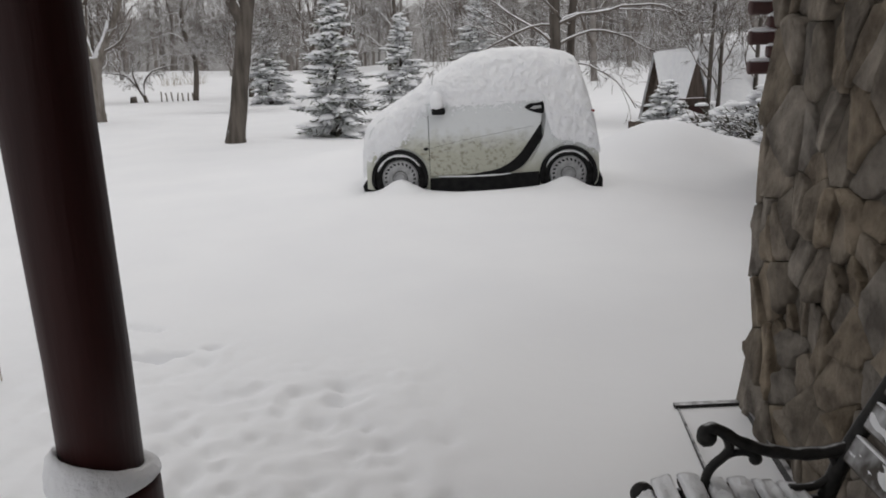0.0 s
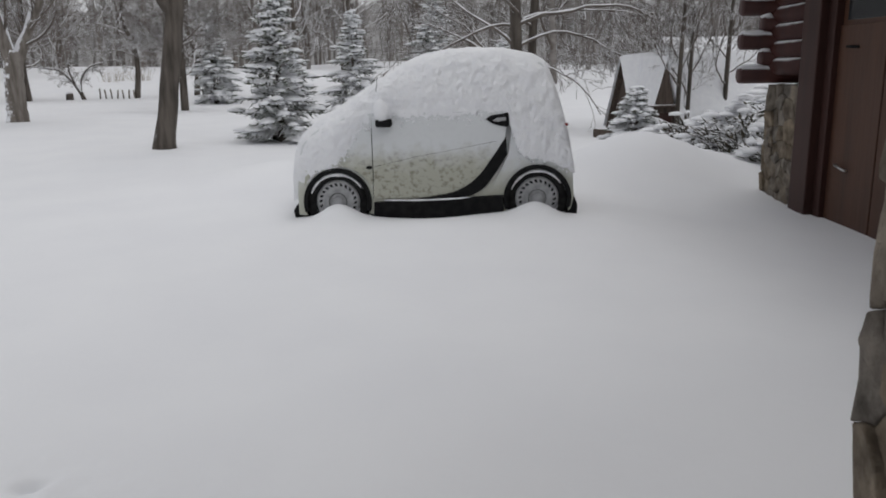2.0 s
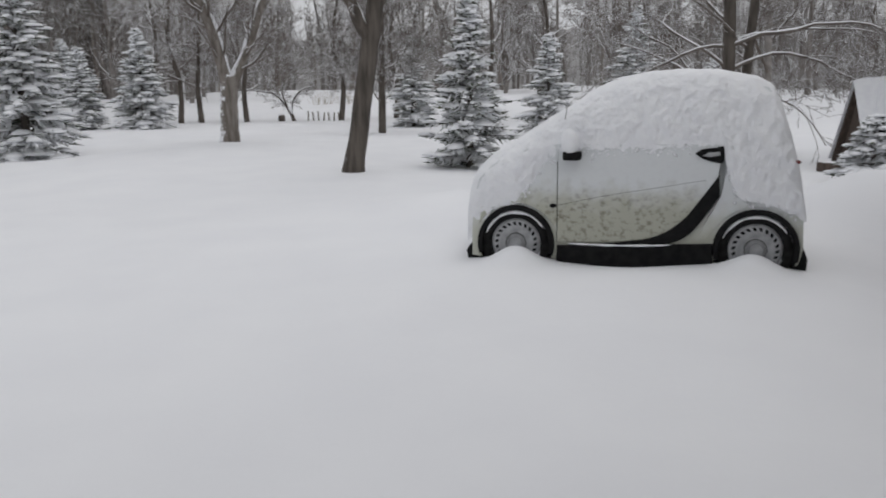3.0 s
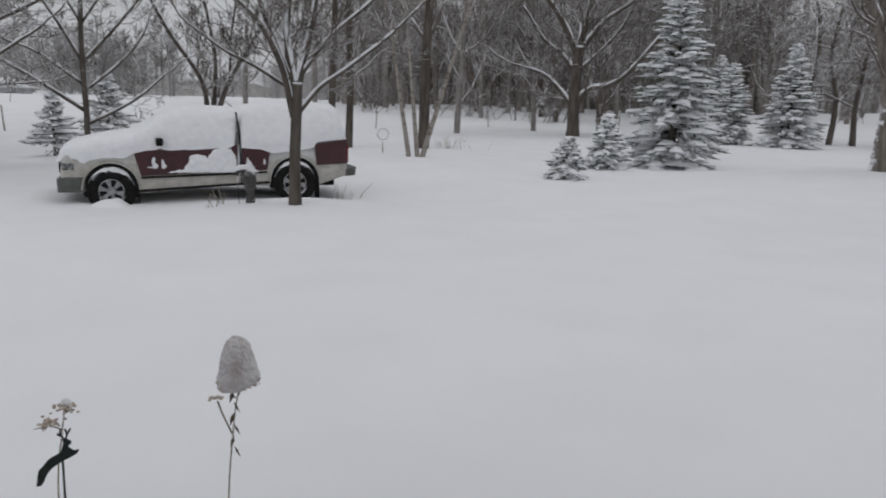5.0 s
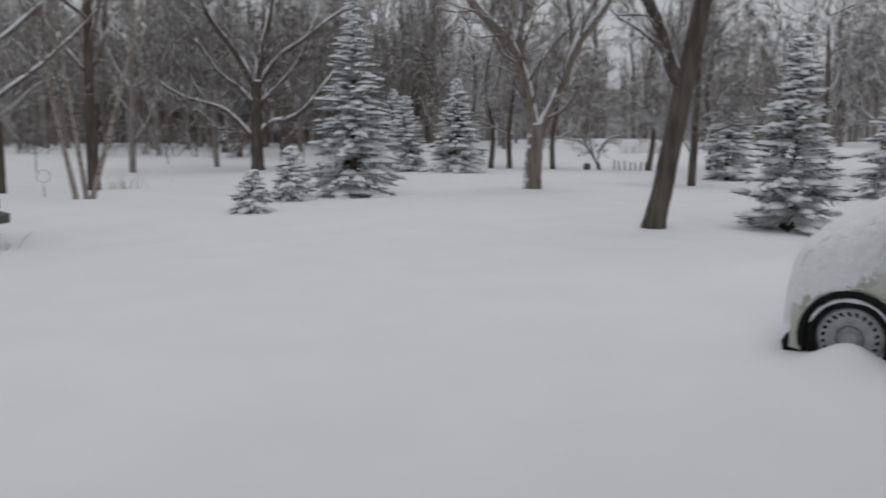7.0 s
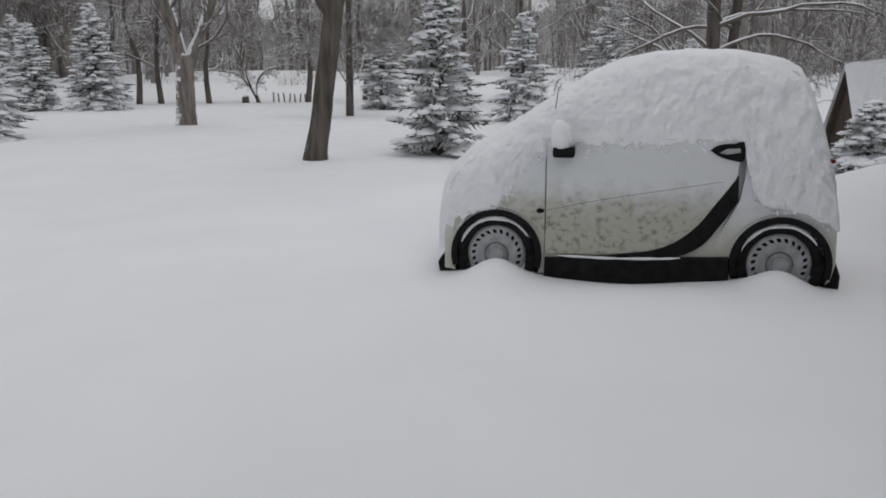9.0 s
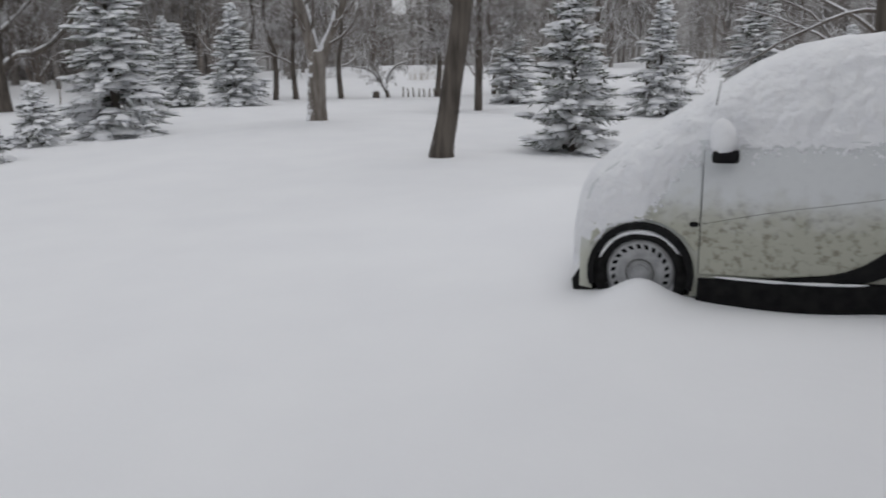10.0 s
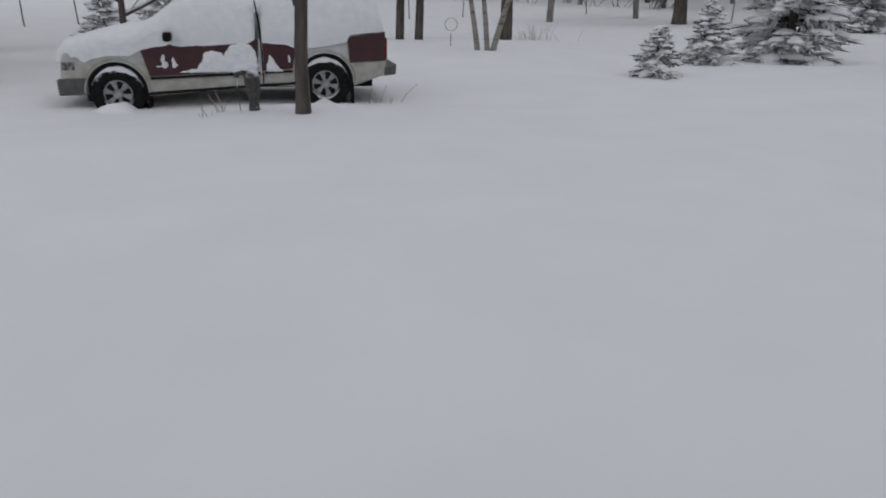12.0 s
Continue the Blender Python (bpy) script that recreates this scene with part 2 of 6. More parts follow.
def tube(path, radii, sides=6, cap=True, vs=None, fs=None):
    """Appends a tapered tube along a path to vs, fs."""
    vs = [] if vs is None else vs
    fs = [] if fs is None else fs
    base = len(vs)
    n = len(path)
    ref = None
    for i, p in enumerate(path):
        d = (path[min(i + 1, n - 1)] - path[max(i - 1, 0)]).normalized()
        if ref is None:
            ref = d.orthogonal().normalized()
        u = ref - d * ref.dot(d)
        u = u.normalized() if u.length > 1e-4 else d.orthogonal().normalized()
        ref = u
        w = d.cross(u)
        r = radii[i]
        for k in range(sides):
            a = 2 * math.pi * k / sides
            q = p + u * (r * math.cos(a)) + w * (r * math.sin(a))
            vs.append((q.x, q.y, q.z))
    for i in range(n - 1):
        for k in range(sides):
            a, b = base + i * sides + k, base + i * sides + (k + 1) % sides
            fs.append((a, b, b + sides, a + sides))
    if cap and sides > 2:
        fs.append(tuple(base + k for k in range(sides))[::-1])
        fs.append(tuple(base + (n - 1) * sides + k for k in range(sides)))
    return vs, fs


def tube_ob(name, pts, radii, material, parent=None, label="", sides=8):
    pts = [Vector(p) for p in pts]
    if not hasattr(radii, "__len__"):
        radii = [radii] * len(pts)
    vs, fs = tube(pts, radii, sides)
    return mesh_ob(name, vs, fs, material, parent, label)


def curve_pts(ctrl, n=24):
    """Catmull-Rom through the control points."""
    c = [Vector(p) for p in ctrl]
    c = [c[0] * 2 - c[1]] + c + [c[-1] * 2 - c[-2]]
    out = []
    m = len(c) - 3
    for s in range(n + 1):
        u = s / n * m
        i = min(int(u), m - 1)
        t = u - i
        p0, p1, p2, p3 = c[i:i + 4]
        out.append(0.5 * ((2 * p1) + (p2 - p0) * t + (2 * p0 - 5 * p1 + 4 * p2 - p3) * t * t + (3 * p1 - p0 - 3 * p2 + p3) * t ** 3))
    return out


def smooth_step(a, b, x):
    t = min(1.0, max(0.0, (x - a) / (b - a)))
    return t * t * (3 - 2 * t)


def interp(x, table):
    return float(np.interp(x, [p[0] for p in table], [p[1] for p in table]))


def lump(p, s, seed=0.0):
    return noise.noise(Vector((p[0] * s + seed, p[1] * s - seed, p[2] * s + 2 * seed)))


def snow_loft(xs, top, low, yc, hw, p=0.4, q=0.75, amp=0.012, freq=9.0, ring=44, tumble=0.0, lean_z=0.8, taper=0.038):
    """A lying cover of snow: at each x an arch from low(x) on one side over top(x) to the other, lumpy."""
    vs, fs = [], []
    for x in xs:
        zt, zl, w = top(x), low(x), hw(x)
        for k in range(ring + 1):
            v = math.pi * k / ring
            s = min(1.0, max(0.0, math.sin(v))) ** (1 / q)
            c = math.copysign(math.sqrt(max(0.0, 1 - s * s)), math.cos(v))
            z = zl + (zt - zl) * s ** q
            ww = w * (1 - tumble * max(0.0, z - lean_z)) * (1 - (taper(x) if callable(taper) else taper) * math.exp(-((z - zl) / 0.12) ** 2))
            y = yc - ww * math.copysign(abs(c) ** p, c)
            d = (0.18 + 0.82 * abs(c) ** 3) * amp * (lump((x, y, z), freq) + 0.8 * lump((x, y, z), freq * 2.6, 5)) + 0.6 * amp * lump((x, y, z), freq * 0.35, 9)
            d *= 1 - 0.7 * math.exp(-((z - zl) / 0.10) ** 2)
            vs.append((x, y - d * math.copysign(min(1, abs(c) * 1.5), c), z + d * s))
    r = ring + 1
    for i in range(len(xs) - 1):
        for k in range(ring):
            a = i * r + k
            fs.append((a, a + 1, a + r + 1, a + r))
    for i in (0, len(xs) - 1):
        f = tuple(i * r + k for k in range(r))
        fs.append(f if i else f[::-1])
    return vs, fs


# ---- ground ----
KNOTS = [(0, 0, 0.0), (1.8, 0, 0.0), (1, -3.5, -0.05), (2, -5, -0.2), (0.5, -7.5, -0.25), (-0.6, -5, -0.14), (4.5, 0.8, -0.14), (4.5, 1.7, -0.15), (4.5, -1.0, -0.14),
         (-4, 7.4, -0.09), (-10.2, 14, 0.03), (-2.4, 9.6, -0.2), (-9.2, -1.7, 0.0), (-12.4, -3.5, -0.34), (-11.8, 0, -0.32), (-16.2, 13.1, -0.4),
         (-13.6, 6.1, -0.23), (-18.8, 22.6, 0.03), (-17.2, 4.4, 0.02), (-27, 10.6, -0.35), (-26, -6.8, -0.5), (-8, 24, -0.15), (5, 11, -0.32), (4.2, 10.2, -0.30),
         (-58, 0, 0.95), (-58, -30, 0.95), (-58, 16, 0.8), (-60, 40, 1.1), (-36, 47, 1.05), (-24, 48, 1.0), (-12, 50, 0.95), (-17, 31, 0.0), (15, 50, 0.8), (-34, 70, 1.7), (0, 75, 1.7), (-110, 10, 1.0), (-110, -40, 0.9), (20, 0, 0.0), (0, -40, -0.2), (-40, -40, -0.3)]
PRINTS = []
_r = random.Random(4)
for _ in range(55):
    _x = _r.uniform(-1.2, 0.35)
    PRINTS.append((_x, _r.uniform(-5.3, -4.35 - 0.35 * (_x + 1.2)), _r.uniform(0.03, 0.07), _r.uniform(0.010, 0.028)))
for _ in range(95):
    PRINTS.append((_r.uniform(-0.8, 0.75), _r.uniform(-7.2, -5.25), _r.uniform(0.025, 0.055), _r.uniform(0.010, 0.032)))

_grooves = (((-0.99, -4.53), (-0.72, -4.47), 0.10), ((-1.24, -4.03), (-1.01, -4.11), 0.05), ((-0.62, -4.38), (-0.58, -4.38), 0.06))
for _a, _b, _d in _grooves:
    _n = max(2, int(math.hypot(_b[0] - _a[0], _b[1] - _a[1]) / 0.04))
    for k in range(_n + 1):
        PRINTS.append((_a[0] + (_b[0] - _a[0]) * k / _n, _a[1] + (_b[1] - _a[1]) * k / _n, 0.036, _d * 0.62))


def base_height(x, y):
    wsum = hsum = 0.0
    for kx, ky, kz in KNOTS:
        w = 1.0 / ((x - kx) ** 2 + (y - ky) ** 2 + 0.6) ** 1.6
        wsum += w
        hsum += w * kz
    return hsum / wsum


def bell(x, y, cx, cy, sx, sy):
    return math.exp(-((x - cx) / sx) ** 2 - ((y - cy) / sy) ** 2)


def height(x, y):
    h = base_height(x, y)
    far = math.hypot(x, y + 5)
    h += 0.05 * noise.noise(Vector((x * 0.35, y * 0.35, 0.3))) + 0.02 * noise.noise(Vector((x * 1.1, y * 1.1, 4.0)))
    if far > 25:
        h += 0.35 * smooth_step(25, 90, far) * noise.noise(Vector((x * 0.03, y * 0.03, 8.0)))
    h += 0.55 * bell(x, y, 3.5, 3.1, 1.0, 1.25) + 0.16 * bell(x, y, 4.6, 4.2, 1.2, 1.2)
    h += 0.20 * bell(x, y, -1.0, 3.2, 1.1, 1.1)
    h += 0.135 * bell(x, y, 0.02, -0.14, 0.20, 0.2) + 0.12 * bell(x, y, 1.78, -0.14, 0.20, 0.2)
    h += 0.05 * bell(x, y, 0.9, -0.5, 1.8, 0.5)
    h -= 0.05 * bell(x, y, 0.9, 0.15, 0.5, 0.35)
    h -= 0.10 * bell(x, y, -11.3, -1.9, 0.5, 2.4) * (x < -10)
    if -1.8 < x < 1.8 and -8 < y < -3.6:
        for cx, cy, r, d in PRINTS:
            q = ((x - cx) ** 2 + (y - cy) ** 2) / r ** 2
            if q < 4:
                h += 0.9 * d * (-1.3 * math.exp(-q) + 0.12 * math.exp(-((math.sqrt(q) - 1.3) / 0.4) ** 2))
        h += (0.016 * noise.noise(Vector((x * 5, y * 5, 2.0))) + 0.013 * noise.noise(Vector((x * 11, y * 11, 6.0))) + 0.007 * noise.noise(Vector((x * 23, y * 23, 1.0)))) * smooth_step(-4.0, -4.7, y + 0.3 * x) * smooth_step(1.2, 0.4, x)
    return h


def spaced(lo, hi, step, reach):
    mid = list(np.arange(lo, hi, step))
    left, right, s = [], [], step
    p, q = lo, hi
    while p > -reach or q < reach:
        s *= 1.09
        if p > -reach:
            p -= s
            left.append(p)
        if q < reach:
            right.append(q)
            q += s
    return left[::-1] + mid + right


gx, gy = spaced(-1.3, 2.4, 0.024, 1800), spaced(-7.4, 0.3, 0.025, 1800)
gv = [(x, y, height(x, y)) for y in gy for x in gx]
gw = len(gx)
gf = [(j * gw + i, j * gw + i + 1, (j + 1) * gw + i + 1, (j + 1) * gw + i) for j in range(len(gy) - 1) for i in range(gw - 1)]
ground = tagged(mesh_ob("ground", gv, gf, M_GROUND), "deep fresh snow covering the whole yard", "ground", kind="structure")


# ---- the small car ----
def arc(cx, cz, r, a0, a1, n):
    return [(cx + r * math.cos(radians(a0 + (a1 - a0) * i / n)), cz + r * math.sin(radians(a0 + (a1 - a0) * i / n))) for i in range(n + 1)]


def band(pts, r0, r1):
    """A closed outline from an inner and an outer row of points."""
    return list(pts[0]) + list(pts[1])[::-1]


def wheel(parent, cx, cz, y, r, rim_r, slots, rim_mat, tyre_mat, spokes=False):
    w = tagged(new("wheel"), "wheel half sunk in drifted snow")
    w.parent = parent
    w.location = (cx, y, cz)
    prof = [(rim_r * 0.97, 0.05), (rim_r, 0.0), (rim_r * 1.08, -0.012), (r * 0.93, -0.012), (r * 0.985, 0.01), (r, 0.04), (r, 0.13), (r * 0.95, 0.16), (rim_r, 0.16)]
    vs, fs, n = [], [], 48
    for i in range(n):
        a = 2 * math.pi * i / n
        for q, yy in prof:
            vs.append((q * math.cos(a), yy, q * math.sin(a)))
    m = len(prof)
    for i in range(n):
        for k in range(m - 1):
            a, b = i * m + k, ((i + 1) % n) * m + k
            fs.append((a, a + 1, b + 1, b))
    mesh_ob("tyre", vs, fs, tyre_mat, w)
    # the cover: a dished disc whose ring of slots shows the dark well behind it
    vs, fs = [], []
    rows = [(0.0, -0.004), (0.30, -0.006), (0.34, 0.004), (0.64, 0.0), (0.72, 0.001), (0.85, 0.004), (0.88, 0.004), (1.0, 0.02)]
    n = slots * 4
    for i in range(n):
        a = 2 * math.pi * i / n
        for q, yy in rows:
            tw = 0.55 * q if not spokes else 0
            vs.append((rim_r * q * math.cos(a + tw), yy, rim_r * q * math.sin(a + tw)))
    m = len(rows)
    for i in range(n):
        for k in range(m - 1):
            hole = (k == 4 and i % 4 in (0, 1)) if not spokes else (k in (2, 3, 4) and i % 4 in (0, 1))
            if not hole:
                a, b = i * m + k, ((i + 1) % n) * m + k
                fs.append((a, a + 1, b + 1, b))
    mesh_ob("wheel_cover", vs, fs, rim_mat, w, "pale slotted wheel cover dusted with snow", smooth=False)
    bm = bmesh.new()
    bmesh.ops.create_cone(bm, cap_ends=True, segments=28, radius1=rim_r * 0.97, radius2=rim_r * 0.97, depth=0.02,
                          matrix=Matrix.Translation((0, 0.06, 0)) @ Matrix.Rotation(radians(90), 4, "X"))
    part("brake_well", bm, M_BLACK, w)
    bm = bmesh.new()
    bmesh.ops.create_cone(bm, cap_ends=True, segments=24, radius1=rim_r * 0.27, radius2=rim_r * 0.24, depth=0.02,
                          matrix=Matrix.Translation((0, -0.012, 0)) @ Matrix.Rotation(radians(90), 4, "X"))
    part("hub_cap", bm, rim_mat, w)
    if not spokes:
        # raised dark tube gives the hub groove its shade by colour
        rim = [(rim_r * 0.40 * math.cos(a * math.pi / 14), -0.004, rim_r * 0.40 * math.sin(a * math.pi / 14)) for a in range(29)]
        tube_ob("hub_groove_shade", rim, 0.0035, M_BUMPER, w, "thin dark ring drawn for the shade of the hub groove", 5)
    return w


def small_car():
    car = thing("small_car", pose(0, 0, 0), "small white two-seat car with black trim, snowed in to its hubs", "car")
    fz = 0.14
    fa, ra = arc(0, fz - 0.02, 0.30, 200, -20, 16), arc(1.812, fz - 0.02, 0.30, 200, -20, 16)
    outline = ([(-0.36, 0.03), (-0.36, 0.25), (-0.345, 0.50), (-0.30, 0.66), (-0.20, 0.76), (0.05, 0.93), (0.36, 1.13), (0.60, 1.29), (0.82, 1.38), (1.05, 1.41),
                (1.35, 1.415), (1.65, 1.39), (1.86, 1.34), (1.94, 1.22), (2.02, 1.0), (2.08, 0.75), (2.13, 0.45), (2.145, 0.15), (2.12, 0.04)]
               + ra[::-1] + fa[::-1])
    part("body", narrow(plate(outline, 0.03, 1.47, 0.05, 3), 0.75, 0.78, 0.42), M_PAINT, car, "off-white painted body shell", smooth=False)
    # dirty door skin with a rolled edge
    door = [(0.332, 0.16), (0.332, 0.93), (1.50, 0.93), (1.53, 0.80), (1.51, 0.62), (1.44, 0.50), (1.34, 0.34), (1.20, 0.24), (1.05, 0.205), (0.70, 0.165)]
    part("door", plate(door, 0.012, 0.05, 0.003), M_DIRT, car, "white door splashed with road dirt")
    # thin black tube draws the shade line of the door crease
    crease = curve_pts([(0.34, 0.013, 0.455), (0.7, 0.013, 0.535), (1.1, 0.013, 0.605), (1.44, 0.013, 0.665)], 12)
    tube_ob("door_crease_shade", crease, 0.0018, M_BLACK, car, sides=5)
    fender = [(-0.285, 0.37), (-0.285, 0.52), (-0.25, 0.66), (-0.1, 0.78), (0.1, 0.90), (0.329, 0.93), (0.329, 0.30)] + arc(0, fz - 0.02, 0.345, 30, 150, 12)
    part("front_wing", plate(fender, 0.016, 0.06, 0.003), M_DIRT, car)
    quarter = [(1.545, 0.55), (1.60, 0.9), (1.80, 0.93), (1.95, 0.9), (2.05, 0.70), (2.10, 0.32)] + arc(1.812, fz - 0.02, 0.345, 25, 145, 12) + [(1.45, 0.20), (1.40, 0.24)]
    part("rear_wing", plate(quarter, 0.025, 0.06, 0.003), M_PAINT, car)
    for cx in (0, 1.812):
        ring = arc(cx, fz, 0.308, -16, 196, 26) + arc(cx, fz, 0.268, 196, -16, 26)
        part("wheel_arch", plate(ring, -0.006, 0.10, 0.008), M_BLACK, car, "black plastic wheel arch")
    part("sill", plate([(0.325, 0.0), (0.33, 0.135), (0.80, 0.148), (1.50, 0.178), (1.51, -0.02), (0.9, -0.05)], -0.012, 0.12, 0.012), M_BLACK, car, "black plastic sill")
    outer = curve_pts([(0.42, 0, 0.14), (0.78, 0, 0.165), (1.08, 0, 0.225), (1.27, 0, 0.35), (1.40, 0, 0.52), (1.525, 0, 0.70)], 22)
    inner = curve_pts([(0.44, 0, 0.128), (0.80, 0, 0.150), (1.12, 0, 0.162), (1.31, 0, 0.235), (1.43, 0, 0.38), (1.535, 0, 0.545)], 22)
    part("side_sweep", plate([(p.x, p.z) for p in outer] + [(p.x, p.z) for p in inner][::-1], -0.004, 0.04, 0.005), M_BLACK, car, "black sweeping side panel")
    snowline = curve_pts([(0.42, -0.010, 0.155), (0.75, -0.014, 0.150), (1.05, -0.014, 0.158), (1.2, -0.012, 0.168)], 10)
    part("front_bumper", plate([(-0.40, -0.02), (-0.415, 0.06), (-0.385, 0.11), (-0.30, 0.12), (-0.26, -0.02)], 0.05, 1.42, 0.02), M_BLACK, car, "black front bumper corner")
    part("rear_bumper", plate([(2.08, -0.02), (2.06, 0.14), (2.15, 0.16), (2.185, 0.07), (2.18, -0.02)], 0.04, 1.44, 0.02), M_BLACK, car, "black rear bumper corner")
    # mirror
    bm = bmesh.new()
    box(bm, 0.375, -0.13, 0.815, 0.515, 0.0, 0.885, 0.022)
    mirror = part("wing_mirror", bm, M_BLACK, car, "black wing mirror with a cap of snow", smooth=True)
    # handle in its dark teardrop recess
    tear = [(p.x, p.z) for p in curve_pts([(1.345, 0, 0.862), (1.40, 0, 0.895), (1.50, 0, 0.905), (1.545, 0, 0.91), (1.548, 0, 0.80), (1.48, 0, 0.80), (1.40, 0, 0.825), (1.345, 0, 0.862)], 28)][:-1]
    part("handle_recess", plate(tear, -0.002, 0.04, 0.004), M_BLACK, car, "black teardrop handle recess")
    part("door_handle", plate([(1.40, 0.845), (1.44, 0.872), (1.52, 0.876), (1.525, 0.85), (1.45, 0.838)], -0.012, 0.02, 0.005), M_RIM, car, "pale door handle")
    bm = bmesh.new()
    bmesh.ops.create_uvsphere(bm, u_segments=14, v_segments=8, radius=1.0, matrix=Matrix.Translation((0.295, 0.012, 0.45)) @ Matrix.Diagonal((0.028, 0.014, 0.016, 1)))
    part("side_lamp", bm, M_BLACK, car, "dark side indicator lamp", smooth=True)
    bm = bmesh.new()
    bmesh.ops.create_uvsphere(bm, u_segments=14, v_segments=8, radius=1.0, matrix=Matrix.Translation((2.055, 0.03, 0.80)) @ Matrix.Diagonal((0.03, 0.02, 0.016, 1)))
    part("rear_lamp", bm, M_RED, car, "small red rear lamp", smooth=True)
    # black tube puts the shade of the shut line into colour
    tube_ob("door_gap_shade", [(0.328, 0.014, 0.16), (0.327, 0.012, 0.5), (0.327, 0.013, 0.80)], 0.0016, M_BLACK, car, sides=5)
    tube_ob("aerial", [(0.365, 0.04, 1.00), (0.378, 0.05, 1.12), (0.395, 0.06, 1.25)], [0.004, 0.003, 0.002], M_BLACK, car, "thin black roof aerial", sides=6)
    wheel(car, 0.0, fz, 0.035, 0.285, 0.20, 22, M_RIM, M_TYRE_SNOW)
    wheel(car, 1.812, fz, 0.035, 0.285, 0.20, 22, M_RIM, M_TYRE_SNOW)
    for k, cx in enumerate((0.0, 1.812)):
        pts = [(cx + 0.250 * math.cos(radians(a)), 0.030, fz + 0.250 * math.sin(radians(a))) for a in range(28, 172, 4)]
        ring = tube_ob("tyre_snow", pts, [0.004 + 0.017 * math.sin(math.pi * i / 35) ** 0.6 * (0.75 + 0.6 * lump(p, 9, k)) for i, p in enumerate(pts)], M_SNOW, None, "", 7)
        tagged(ring, "thin rim of snow on top of a car tyre", "snow", kind="stuff")
    bm = bmesh.new()
    box(bm, -0.30, 0.25, -0.05, 2.05, 1.25, 0.30)
    part("underbody", bm, M_BLACK, car)

    top = [(-0.41, 0.30), (-0.40, 0.50), (-0.38, 0.66), (-0.33, 0.76), (-0.22, 0.86), (0.03, 1.02), (0.34, 1.21), (0.57, 1.36), (0.80, 1.46), (1.02, 1.50), (1.30, 1.51),
           (1.57, 1.495), (1.80, 1.45), (1.90, 1.39), (1.96, 1.27), (2.03, 1.05), (2.095, 0.78), (2.15, 0.46)]
    low = [(-0.41, 0.14), (-0.36, 0.18), (-0.31, 0.28), (-0.2, 0.40), (-0.1, 0.44), (0.02, 0.46), (0.10, 0.56), (0.17, 0.70), (0.24, 0.80), (0.36, 0.885), (0.5, 0.90), (0.8, 0.895), (1.1, 0.90), (1.34, 0.925), (1.50, 0.92), (1.545, 0.89), (1.58, 0.74),
           (1.62, 0.60), (1.70, 0.51), (1.95, 0.47), (2.10, 0.38), (2.17, 0.36)]
    xs = [-0.41 + 2.56 * i / 200 for i in range(201)]

    def lowf(x):
        return interp(x, low) + 0.030 * noise.noise(Vector((x * 7, 1.0, 0))) + 0.026 * noise.noise(Vector((x * 19, 7.0, 0))) + 0.02 * noise.noise(Vector((x * 43, 3.0, 0)))

    def hw(x):
        edge = min(1.0, max(0.0, (x + 0.41) / 0.30), )
        rear = min(1.0, max(0.0, (2.15 - x) / 0.22))
        return 0.776 * (0.90 + 0.10 * math.sqrt(max(0.0, 1 - (1 - edge) ** 2))) * (0.955 + 0.045 * math.sqrt(max(0.0, 1 - (1 - rear) ** 2)))
    vs, fs = snow_loft(xs, lambda x: interp(x, top) - 0.022, lowf, 0.75, hw, p=0.26, q=0.60, amp=0.024, freq=13.0, ring=96, tumble=0.26, lean_z=0.85, taper=lambda x: 0.030 + 0.026 * smooth_step(0.45, 0.25, x) + 0.020 * smooth_step(1.5, 1.62, x))
    tagged(mesh_ob("snow_cover", vs, fs, M_SNOW), "thick lumpy fresh snow lying over the small car", "snow", kind="stuff")
    # loose crumbs of snow clinging below the edge of the cover
    cr = random.Random(8)
    vs, fs = [], []
    for _ in range(300):
        x = cr.uniform(-0.25, 2.08)
        z = lowf(x) + 0.02 - abs(cr.gauss(0, 0.045))
        if math.hypot(x, z - fz) < 0.32 or math.hypot(x - 1.812, z - fz) < 0.32 or (1.33 < x < 1.57 and z > 0.77):
            continue
        q = cr.uniform(0.003, 0.012) * cr.uniform(0.6, 1.5)
        tube([Vector((x, 0.026 - 0.006 * cr.random(), z)), Vector((x, 0.010, z)), Vector((x, 0.007 - 0.4 * q, z + 0.2 * q))], [q, q * 0.85, q * 0.3], 6, True, vs, fs)
    tagged(mesh_ob("snow_crumbs", vs, fs, M_SNOW), "crumbs of snow clinging to the car's side", "snow", kind="stuff")
    vs, fs = tube([Vector((0.435, -0.065, 0.875)), Vector((0.43, -0.065, 0.93)), Vector((0.42, -0.06, 0.99)), Vector((0.412, -0.055, 1.03)), Vector((0.41, -0.05, 1.05))], [0.068, 0.072, 0.062, 0.042, 0.012], 14)
    tagged(mesh_ob("mirror_snow", vs, fs, M_SNOW), "tall cap of snow on the wing mirror", "snow", kind="stuff")
    tube_ob("sill_snow", snowline, [0.004, 0.009, 0.007, 0.01, 0.006, 0.009, 0.01, 0.007, 0.008, 0.006, 0.003], M_SNOW)
    tagged(bpy.data.objects["sill_snow"], "thin line of snow along the black sill", "snow", kind="stuff")


small_car()


